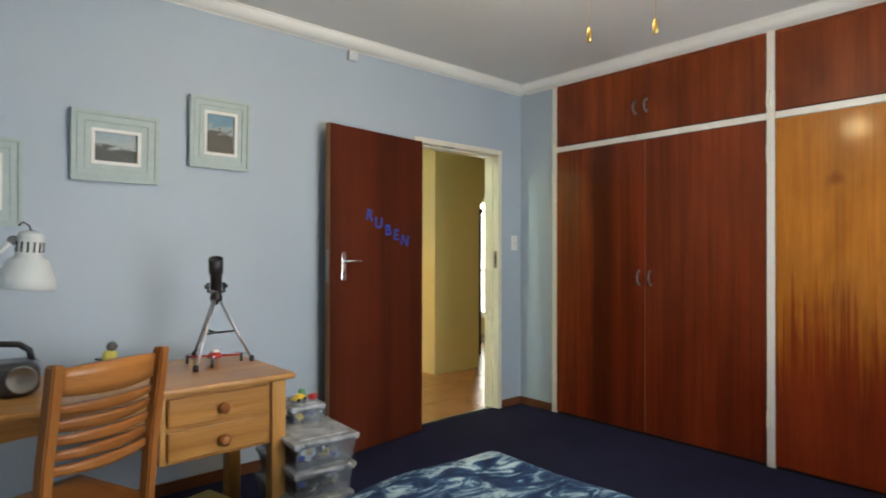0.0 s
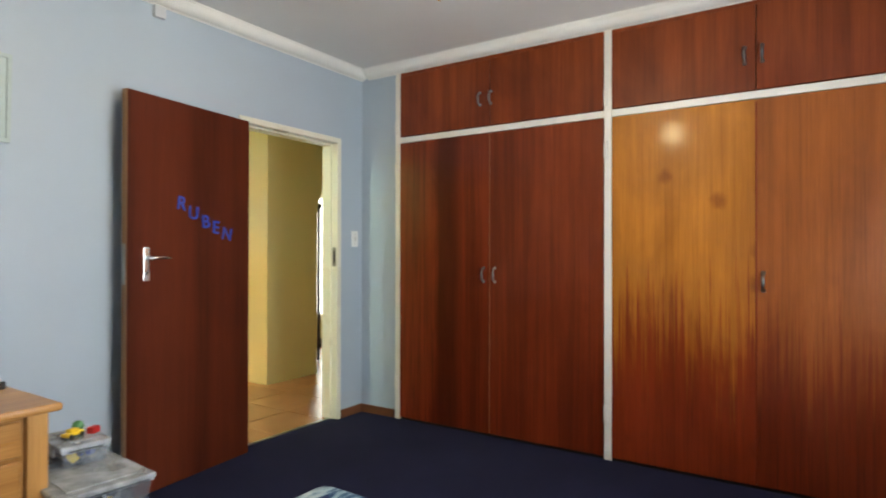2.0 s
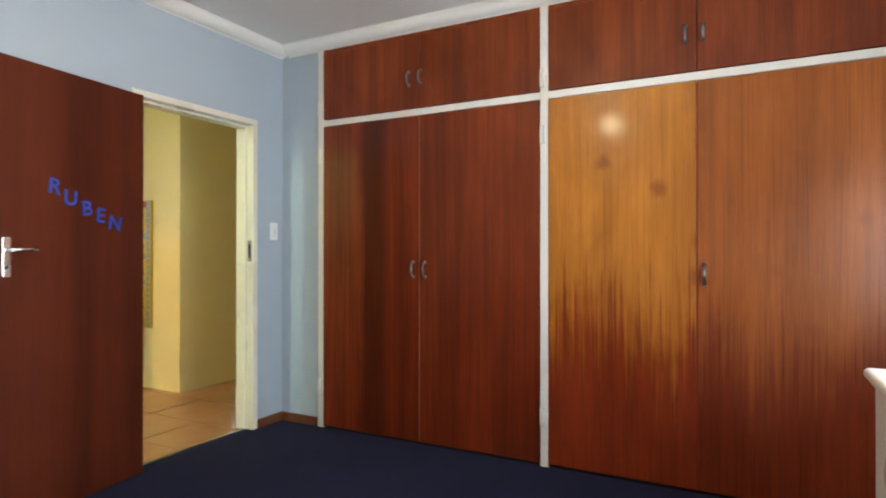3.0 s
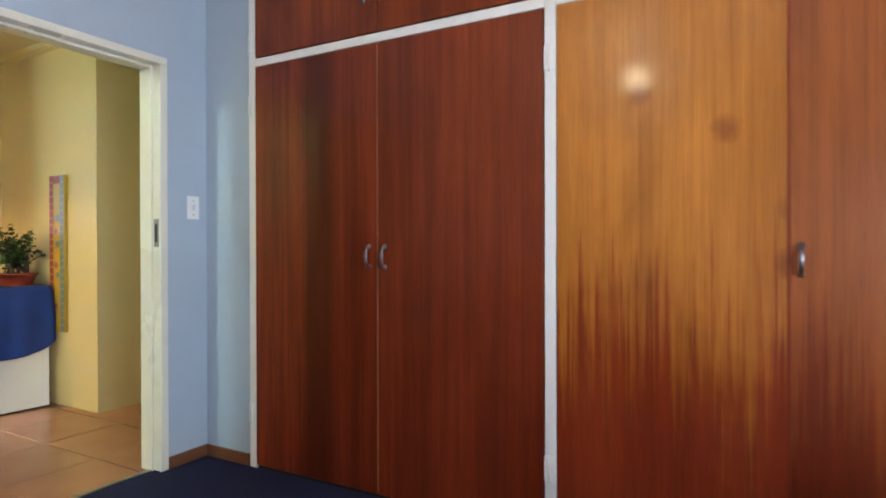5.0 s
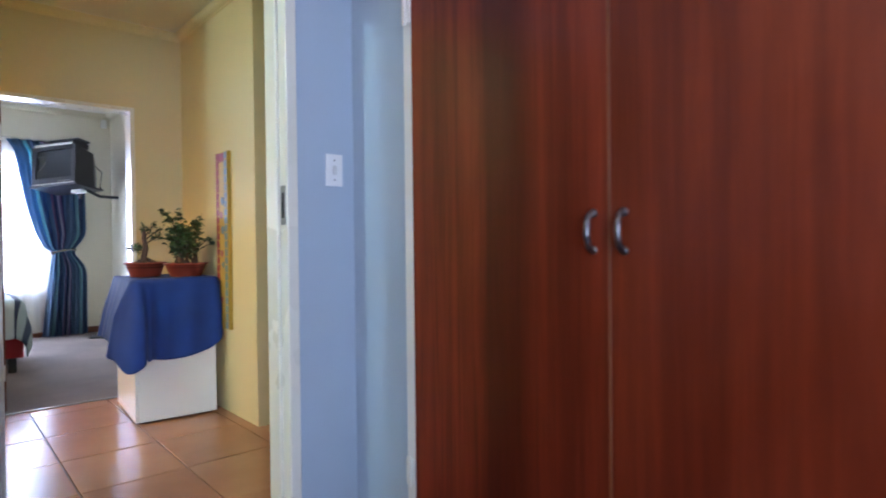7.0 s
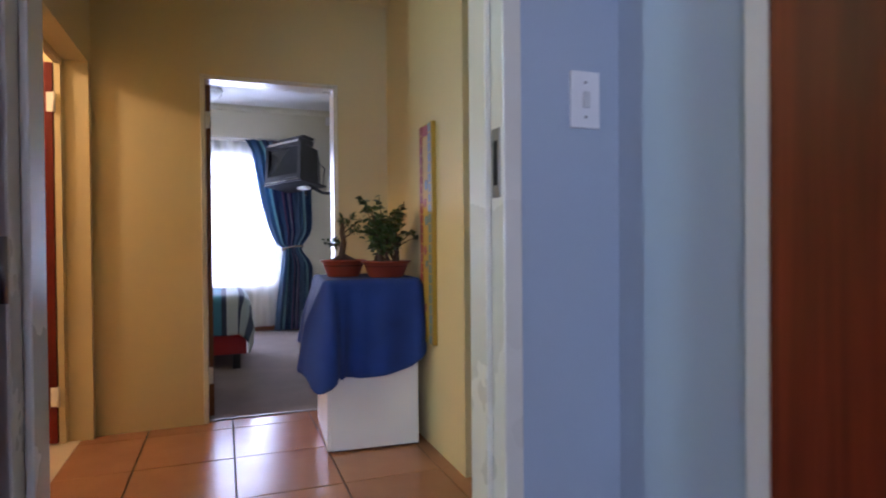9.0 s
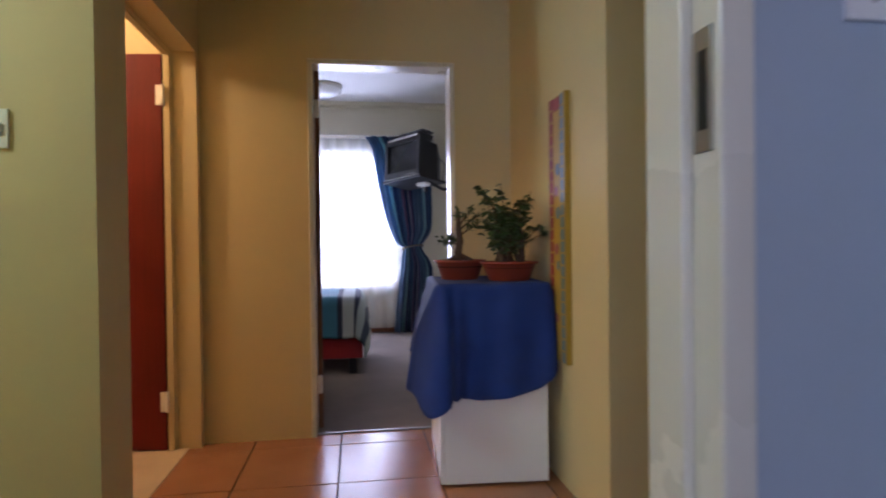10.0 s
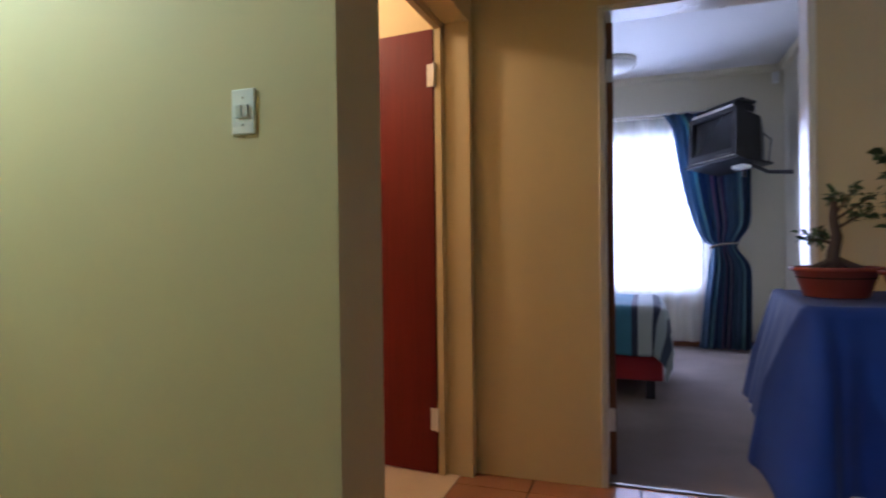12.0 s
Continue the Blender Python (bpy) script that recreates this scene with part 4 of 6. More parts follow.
def bird():
    b = thing("bird_figurine", "little yellow and grey bird figurine on a dark base", "figurine", pose(0.628, 2.805, DT, 0, 0, 30) @ Matrix.Diagonal((1.35, 1.35, 1.35, 1)))
    part("base", lathe([(0.024, 0), (0.026, 0.006), (0.018, 0.012)], 18), BLACK, b)
    bm = lathe([(0.004, 0.0), (0.017, 0.010), (0.022, 0.025), (0.018, 0.042), (0.006, 0.052)], 18, pose(0, 0, 0.014, 14, 0, 0))
    part("body", bm, painted("yellow_feather", (0.55, 0.50, 0.10), 0.6, 0.2, 120), b, "yellow breast")
    part("head", lathe([(0.004, 0), (0.014, 0.006), (0.016, 0.016), (0.010, 0.027), (0.002, 0.030)], 16, pose(0, -0.016, 0.058)), painted("grey_feather", (0.10, 0.10, 0.10), 0.6, 0.2, 120), b, "dark grey head")
    part("beak", lathe([(0.004, 0), (0.0005, 0.012)], 10, pose(0, -0.030, 0.074, 90, 0, 0)), BLACK, b)
    part("tail", box(-0.007, 0.007, 0.012, 0.05, 0.026, 0.031, 0.001, 1), BLACK, b)
    return b


bird()


def boombox():
    r = thing("portable_stereo", "dark grey portable stereo with a carrying handle on the desk", "stereo", pose(0.205, 2.520, DT, 0, 0, -8))
    GREYP = painted("charcoal_plastic", (0.045, 0.045, 0.05), 0.35, 0.08)
    bm = box(-0.17, 0.15, -0.065, 0.11, 0.004, 0.118, 0.035, 4)
    part("body", bm, GREYP, r)
    part("handle", tube([(-0.150, 0.03, 0.10), (-0.145, 0.03, 0.150), (-0.115, 0.03, 0.172), (0.0, 0.03, 0.180), (0.085, 0.03, 0.172), (0.115, 0.03, 0.150), (0.125, 0.03, 0.10)], 0.011, 12), BLACK, r)
    for x in (-0.115, 0.098):
        sp = part("speaker", lathe([(0.047, 0), (0.048, 0.006), (0.042, 0.008), (0.038, 0.003), (0.010, 0.002)], 26, pose(x, -0.0635, 0.062, 90, 0, 0)), STEEL, r, "round silver speaker grille")
    part("display", lathe([(0.030, 0), (0.030, 0.004), (0.026, 0.006)], 24, pose(0.005, -0.0642, 0.072, 90, 0, 0)), painted("pale_lcd", (0.50, 0.55, 0.50), 0.3), r, "pale display in a silver ring")
    for i in range(3):
        part("button", box(-0.022 + 0.018 * i, -0.010 + 0.018 * i, -0.068, -0.062, 0.022, 0.030, 0.002), SILVER, r)
    return r


boombox()


LAMPW = painted("grey_white_enamel", (0.60, 0.64, 0.64), 0.35, 0.04, 90, 0.03)


def desk_lamp():
    l = thing("desk_lamp", "grey-white metal balanced-arm desk lamp with a flared shade", "desk lamp", pose(-0.083, 2.745, DT))
    part("base", lathe([(0.085, 0), (0.085, 0.018), (0.03, 0.024), (0.012, 0.06)], 28), LAMPW, l)
    lo = (0.0, 0.0, 0.05)
    mid = (-0.06, 0.0, 0.10)
    end = (0.375, -0.01, 0.545)
    for dy in (-0.012, 0.012):
        part("lower_arm", tube([(lo[0], dy, lo[2]), (mid[0], dy, mid[2])], 0.0085, 8), LAMPW, l)
        part("upper_arm", tube([(mid[0], dy, mid[2]), (end[0], end[1] + dy, end[2])], 0.0085, 8), LAMPW, l)
    for s in (mid, end):
        part("joint", lathe([(0.016, -0.02), (0.018, -0.014), (0.018, 0.014), (0.016, 0.02)], 16, pose(*s, 90, 0, 0)), BLACK, l)
    m = pose(0.430, -0.02, 0.575, 4, 4, 0)
    sh = part("shade", lathe([(0.098, -0.215), (0.101, -0.212), (0.094, -0.175), (0.066, -0.105), (0.046, -0.095), (0.045, -0.015), (0.036, 0.0), (0.014, 0.006), (0.013, 0.0), (0.034, -0.006), (0.042, -0.02), (0.043, -0.10), (0.062, -0.112), (0.090, -0.180), (0.095, -0.213)], 32, m), LAMPW, l, "white enamel shade")
    # slots are dark strips laid on the shade, their depth only in the colour
    for i in range(14):
        a = 2 * math.pi * i / 14
        part("vent_slot", box(-0.003, 0.003, -0.0012, 0.0012, -0.020, 0.020), DARK, sh, "", m @ pose(0.0458 * math.cos(a), 0.0458 * math.sin(a), -0.055, 0, 0, math.degrees(a) + 90))
    part("switch_wire", tube([(0.43, -0.02, 0.58), (0.425, -0.02, 0.60), (0.405, -0.02, 0.615), (0.39, -0.02, 0.60)], 0.003, 8), BLACK, l)
    part("bulb", lathe([(0.012, -0.10), (0.03, -0.14), (0.03, -0.165), (0.01, -0.185)], 16, m), PLASTIC, l)
    return l


desk_lamp()

# ---- plastic boxes beside the desk ----
def clear_plastic(name, lo, hi):
    m, nt, b = material(name, 0.22)
    b.inputs["Base Color"].default_value = (0.55, 0.58, 0.62, 1)
    tr = nt.nodes.new("ShaderNodeBsdfTransparent")
    tr.inputs[0].default_value = (0.92, 0.94, 0.96, 1)
    mx = nt.nodes.new("ShaderNodeMixShader")
    cl = noise_tex(nt, coords(nt), 14, 4)
    rg = nd(nt, "ShaderNodeMapRange", From_Min=0.35, From_Max=0.7, To_Min=lo, To_Max=hi)
    nt.links.new(cl, rg.inputs[0])
    nt.links.new(rg.outputs[0], mx.inputs[0])
    nt.links.new(tr.outputs[0], mx.inputs[1])
    nt.links.new(b.outputs[0], mx.inputs[2])
    nt.links.new(mx.outputs[0], nt.nodes["Material Output"].inputs[0])
    return m


CLEAR = clear_plastic("cloudy_clear_plastic", 0.06, 0.36)
LID = clear_plastic("frosted_plastic_lid", 0.35, 0.75)


def storage_box(w, d, h, m, label, group="stacked plastic boxes"):
    b = thing("storage_box", label, "storage box", m, group)
    t = bmesh.new()
    k = 0.90
    lo, hi = (w / 2 * k, d / 2 * k), (w / 2 * 0.97, d / 2 * 0.97)
    ring = lambda s, z: [t.verts.new((x * s[0], y * s[1], z)) for x, y in ((-1, -1), (1, -1), (1, 1), (-1, 1))]
    a, c, e, f = ring(lo, 0.002), ring(hi, h - 0.03), ring((hi[0] - 0.004, hi[1] - 0.004), h - 0.03), ring((lo[0] - 0.004, lo[1] - 0.004), 0.006)
    for r, q in ((a, c), (c, e), (e, f)):
        for i in range(4):
            t.faces.new((r[i], r[(i + 1) % 4], q[(i + 1) % 4], q[i]))
    t.faces.new(a[::-1])
    t.faces.new(f)
    tub = part("tub", finish(t), CLEAR, b, "cloudy transparent tub")
    part("rim", wall_x(-w / 2, w / 2, -d / 2, d / 2, h - 0.024, [(-w / 2 + 0.02, w / 2 - 0.02, h - 0.031, h - 0.0245)], h - 0.032), LID, b)
    ld = part("lid", box(-w / 2 - 0.006, w / 2 + 0.006, -d / 2 - 0.006, d / 2 + 0.006, h - 0.0238, h - 0.006, 0.005), LID, b, "frosted grey lid")
    part("lid_panel", box(-w / 2 + 0.03, w / 2 - 0.03, -d / 2 + 0.03, d / 2 - 0.03, h - 0.0058, h - 0.0005, 0.002), LID, ld)
    for s in (-1, 1):
        part("clip", box(s * (w / 2 + 0.002) - 0.004, s * (w / 2 + 0.002) + 0.004, -0.04, 0.04, h - 0.055, h - 0.012, 0.002), LID, b)
    rnd = random.Random(int(h * 1000 + w * 77))
    cols = [BLACK, REDP, YELLOWP, STEEL, PLASTIC, LETTER]
    part("toy_pile", box(-lo[0] + 0.02, lo[0] - 0.02, -lo[1] + 0.05, lo[1] - 0.02, 0.007, h * 0.42, 0.012), BLACK, b, "heap of dark toys")
    for i in range(26):
        x, y = rnd.uniform(-lo[0] + 0.03, lo[0] - 0.03), rnd.uniform(-lo[1] + 0.03, lo[1] - 0.03)
        if rnd.random() < 0.6:
            y = -lo[1] + 0.028
        s = rnd.uniform(0.010, 0.022)
        z = rnd.uniform(0.008 + s, max(0.01 + s, h * 0.55))
        part("toy_piece", box(-s, s, -s * 0.6, s * 0.6, -s * 0.7, s * 0.7, s * 0.25), rnd.choice(cols[:1] * 3 + cols), b, "", pose(x, y, z, rnd.uniform(0, 40), rnd.uniform(0, 60), rnd.uniform(0, 180)))
    return b


SX, SY, SR = 1.308, 2.352, -4
storage_box(0.27, 0.44, 0.120, pose(SX, SY, 0.0, 0, 0, SR + 1), "cloudy plastic storage box full of toys, on the carpet")
storage_box(0.27, 0.44, 0.120, pose(SX - 0.004, SY + 0.004, 0.121, 0, 0, SR - 1), "cloudy plastic storage box in the middle of a stack")
storage_box(0.27, 0.44, 0.120, pose(SX + 0.002, SY, 0.242, 0, 0, SR), "cloudy plastic storage box of dark toys")
storage_box(0.285, 0.455, 0.123, pose(SX + 0.006, SY, 0.363, 0, 0, SR), "cloudy plastic storage box of small toys")
storage_box(0.15, 0.22, 0.085, pose(1.345, 2.46, 0.4865, 0, 0, -6), "small clear plastic box on top of the stack")


def toy_car():
    c = thing("toy_car", "little yellow toy car on a plastic box", "toy", pose(1.325, 2.43, 0.572, 0, 0, 20))
    bm = box(-0.036, 0.036, -0.016, 0.016, 0.008, 0.021, 0.005, 2)
    join(bm, box(-0.020, 0.018, -0.013, 0.013, 0.019, 0.033, 0.006, 2))
    part("body", bm, YELLOWP, c)
    for x in (-0.022, 0.022):
        for y in (-0.016, 0.016):
            part("wheel", lathe([(0.0085, -0.003), (0.009, 0.0), (0.0085, 0.003)], 14, pose(x, y, 0.009, 90, 0, 0)), BLACK, c)
    return c


toy_car()
solid("toy_block", box(-0.018, 0.018, -0.014, 0.014, 0, 0.024, 0.003), REDP, "red toy block on a plastic box", "toy", pose(1.395, 2.43, 0.5715, 0, 0, 25))
solid("toy_ball", lathe([(0.003, 0), (0.014, 0.004), (0.02, 0.018), (0.014, 0.033), (0.003, 0.037)], 18), painted("green_plastic", (0.10, 0.28, 0.10), 0.4), "small green ball on a plastic box", "toy", pose(1.375, 2.50, 0.5715))


def tub():
    t = thing("yellow_tub", "rounded yellow plastic tub on the carpet under the desk", "tub", pose(1.03, 2.72, 0, 0, 0, 15))
    part("body", box(-0.09, 0.07, -0.11, 0.10, 0, 0.115, 0.035, 4), YELLOWP, t)
    part("lid", box(-0.095, 0.075, -0.115, 0.105, 0.116, 0.13, 0.006), painted("olive_plastic", (0.32, 0.25, 0.03), 0.4), t)
    return t


tub().matrix_world = pose(1.01, 2.68, 0, 0, 0, 15)


# ---- bed and chest ----
def batik():
    m, nt, b = material("blue_batik_cotton", 0.9)
    v = coords(nt, (1, 1, 1), (0, 0, 0.5))
    n1 = noise_tex(nt, coords(nt, (7, 15, 8), (0, 0, 0.6)), 1.0, 5, 0.65, 0.9)
    n2 = noise_tex(nt, coords(nt, (3, 4, 3), (0, 0, 0.8)), 1.0, 4, 0.6, 0.8)
    c = ramp(nt, n1, [(0.34, (0.004, 0.008, 0.030)), (0.46, (0.012, 0.032, 0.090)), (0.53, (0.04, 0.10, 0.18)), (0.58, (0.30, 0.42, 0.48)), (0.70, (0.50, 0.60, 0.62))])
    c = mix(nt, ramp(nt, n2, [(0.40, (0, 0, 0)), (0.60, (0.75, 0.75, 0.75))]), c, (0.012, 0.03, 0.085))
    nt.links.new(c, b.inputs["Base Color"])
    w = noise_tex(nt, v, 600, 2)
    bump(nt, b, w, 0.25, 0.001)
    b.inputs["Specular IOR Level"].default_value = 0.2
    return m


def bed():
    x0, x1, y0, y1 = -0.56, 1.535, 0.60, 1.415
    b = thing("single_bed", "single bed with a dark blue and white batik duvet", "bed", pose(0, 0, 0))
    part("base", box(x0, x1 - 0.05, y0 + 0.04, y1 - 0.05, 0.10, 0.33, 0.02), NAVY, b)
    for x in (x0 + 0.06, x1 - 0.16):
        for y in (y0 + 0.08, y1 - 0.14):
            part("leg", box(x, x + 0.05, y, y + 0.05, 0, 0.1005), PINE, b)
    part("mattress", box(x0, x1 - 0.04, y0 + 0.03, y1 - 0.04, 0.331, 0.522, 0.04, 3), PLASTIC, b)

    def fn(u, v):
        px, py = x0 + 0.45 + (x1 + 0.22 - x0 - 0.45) * u, y0 - 0.22 + (y1 - y0 + 0.44) * v
        ex, ey = max(0, px - (x1 - 0.05)), max(0, py - (y1 - 0.05), (y0 + 0.05) - py)
        d = math.hypot(ex, ey)
        sy = 1 if py > (y0 + y1) / 2 else -1
        k = min(d, 0.07)
        out = 0.05 * math.sin(k / 0.07 * math.pi / 2)
        drop = (0.05 * (1 - math.cos(k / 0.07 * math.pi / 2))) + max(0, d - 0.07) * 0.95
        x = min(px, x1 - 0.05) + (ex / d * out if d else 0)
        y = min(max(py, y0 + 0.05), y1 - 0.05) + (sy * ey / d * out if d else 0)
        z = 0.584 - drop + 0.010 * noise.noise(Vector((px * 4, py * 4, 1))) + 0.006 * math.sin(px * 9 + py * 3)
        return (x, y, z)
    part("duvet", sheet(fn, 60, 44, 0.018), batik(), b, "dark blue and white batik duvet")
    bm = sheet(lambda u, v: (x0 + 0.04 + 0.42 * u, y0 + 0.15 + 0.65 * v, 0.532 + 0.10 * (math.sin(math.pi * u) * math.sin(math.pi * v)) ** 0.5), 18, 22, 0.02)
    part("pillow", bm, batik(), b, "pillow in a blue batik case")
    return b


bed()


def chest():
    c = thing("chest_of_drawers", "cream painted chest of drawers with a rounded top edge", "chest", pose(0, 0, 0))
    x0, x1, y0, y1, h = 2.14, 2.595, -0.70, -0.035, 0.87
    part("top", box(x0 - 0.02, x1 + 0.02, y0, y1 + 0.025, h - 0.03, h, 0.013, 3), WHITEP, c)
    part("body", box(x0, x1, y0 + 0.01, y1, 0.06, h - 0.0305, 0.004), WHITEP, c)
    part("plinth", box(x0 + 0.02, x1 - 0.02, y0 + 0.02, y1 - 0.02, 0, 0.0595), WHITEP, c)
    for i in range(4):
        z = 0.085 + 0.182 * i
        dr = part("drawer", box(x0 - 0.016, x0 - 0.0005, y0 + 0.03, y1 - 0.02, z, z + 0.17, 0.004), WHITEP, c)
        part("knob", lathe([(0.008, 0), (0.007, 0.01), (0.015, 0.017), (0.012, 0.024), (0.003, 0.026)], 16, pose(x0 - 0.016, (y0 + y1) / 2, z + 0.085, 0, -90, 0)), BRASS, dr)
    return c


chest()


def net_mat():
    m = bpy.data.materials.new("white_net")
    m.use_nodes = True
    nt = m.node_tree
    out = nt.nodes["Material Output"]
    b = nt.nodes["Principled BSDF"]
    b.inputs["Base Color"].default_value = (0.85, 0.85, 0.85, 1)
    b.inputs["Roughness"].default_value = 0.9
    tl = nt.nodes.new("ShaderNodeBsdfTranslucent")
    tl.inputs[0].default_value = (0.85, 0.87, 0.9, 1)
    tr = nt.nodes.new("ShaderNodeBsdfTransparent")
    m1, m2 = nt.nodes.new("ShaderNodeMixShader"), nt.nodes.new("ShaderNodeMixShader")
    m1.inputs[0].default_value, m2.inputs[0].default_value = 0.5, 0.62
    nt.links.new(b.outputs[0], m1.inputs[1])
    nt.links.new(tl.outputs[0], m1.inputs[2])
    nt.links.new(m1.outputs[0], m2.inputs[1])
    nt.links.new(tr.outputs[0], m2.inputs[2])
    nt.links.new(m2.outputs[0], out.inputs[0])
    return m


NET = net_mat()


def net_curtain(x0, x1, y, z0, z1, m, label):
    c = thing("net_curtain", label, "curtain", m)
    part("net", sheet(lambda u, v: (x0 + (x1 - x0) * u, y + 0.018 * math.sin(u * 95 + 1.5 * math.sin(v * 3)) + 0.008 * math.sin(u * 41), z0 + (z1 - z0) * v), 220, 6), NET, c, "sheer white net")
    part("rail", tube([(x0 - 0.03, y, z1 + 0.005), (x1 + 0.03, y, z1 + 0.005)], 0.008, 10), WHITEP, c)
    return c


net_curtain(0.78, 2.72, BY0 + 0.06, 0.46, 1.86, Matrix(), "sheer white net curtain at the bedroom window")


# ---- hall ----
EDGED = wood("brown_door_edge", (0.13, 0.05, 0.02), (0.24, 0.10, 0.045), 0.5)
door_2, _l = slab("second_bedroom_door", 0.75, 1.99, HALL @ pose(UX0 + 0.042, FV + 0.142, 0, 0, 0, 98), DOORW, "brown veneer door standing open into the second bedroom")
for z in (0.25, 1.78):
    bm = box(-0.003, 0.0035, 0.004, 0.036, z - 0.05, z + 0.05, 0.001, 1)
    join(bm, tube([(-0.002, 0.038, z - 0.052), (-0.002, 0.038, z + 0.052)], 0.006, 10))
    part("hinge", bm, WHITEP, door_2, "paint-covered butt hinge")
door_3, _l = slab("bathroom_door", 0.735, 1.985, HALL @ pose(WU - 0.150, PZ1 + 0.012, 0, 0, 0, 173.5), REDDOOR, "red mahogany bathroom door standing open")
lever(door_3, 0.68, 0.040, 1.05, 1)
for z in (0.25, 1.78):
    bm = box(-0.003, 0.032, 0.0405, 0.0435, z - 0.05, z + 0.05, 0.001, 1)
    join(bm, tube([(-0.004, 0.045, z - 0.052), (-0.004, 0.045, z + 0.052)], 0.007, 10))
    part("hinge", bm, WHITEP, door_3, "paint-covered butt hinge")
part("hinge_edge", box(0.0, 0.0038, 0.001, 0.039, 0.008, 1.99, 0.001, 1), EDGED, door_2, "brown hinge edge")
switch(HALL @ pose(-1.923, HV, 1.387), "double white light switch on the corridor wall", 2)


def globe_light(u, v, label):
    c = thing("ceiling_globe", label, "ceiling light", HALL @ pose(u, v, HCEIL - 2.64))
    part("canopy", lathe([(0.075, 2.605), (0.08, 2.62), (0.07, 2.64)], 24), WHITEP, c)
    g = part("globe", lathe([(0.02, 2.30), (0.08, 2.32), (0.12, 2.38), (0.13, 2.44), (0.11, 2.53), (0.07, 2.604)], 24), OPAL, c, "lit opal glass globe")
    g.visible_shadow = False
    return c


globe_light(-3.15, -0.62, "lit opal globe on the corridor ceiling")
globe_light(-2.75, 0.75, "lit opal globe on the bathroom ceiling")


CUPBOARD = HALL @ pose(-0.060, 0.476, 0, 0, 0, -4) @ pose(0.068, -0.580, 0)      # standing a little askew


def cupboard():
    c = thing("white_cupboard", "low white cupboard with its doors to the side", "cupboard", CUPBOARD)
    u0, u1, v0, v1, h = -0.530, -0.068, 0.580, 1.200, 0.848
    part("body", box(u0 + 0.02, u1, v0, v1, 0.012, h - 0.0185, 0.003), PLASTIC, c)
    part("top", box(u0, u1 + 0.004, v0 - 0.004, v1 + 0.004, h - 0.018, h, 0.004), PLASTIC, c)
    part("plinth", box(u0 + 0.05, u1 - 0.02, v0 + 0.03, v1 - 0.03, 0, 0.0115), DARK, c)
    for a, b in ((v0 + 0.003, v0 + 0.308), (v0 + 0.312, v1 - 0.003)):
        d = part("door", box(u0 + 0.001, u0 + 0.0195, a, b, 0.05, h - 0.022, 0.003), PLASTIC, c)
        part("knob", lathe([(0.007, 0), (0.006, 0.01), (0.013, 0.016), (0.010, 0.022), (0.002, 0.024)], 14, pose(u0 + 0.001, b - 0.03 if a < v0 + 0.1 else a + 0.03, 0.55, 0, -90, 0)), CHROME, d)
    part("base_board", box(u0 + 0.001, u0 + 0.0195, v0 + 0.003, v1 - 0.003, 0.013, 0.048, 0.002), PLASTIC, c)
    return c


cupboard()


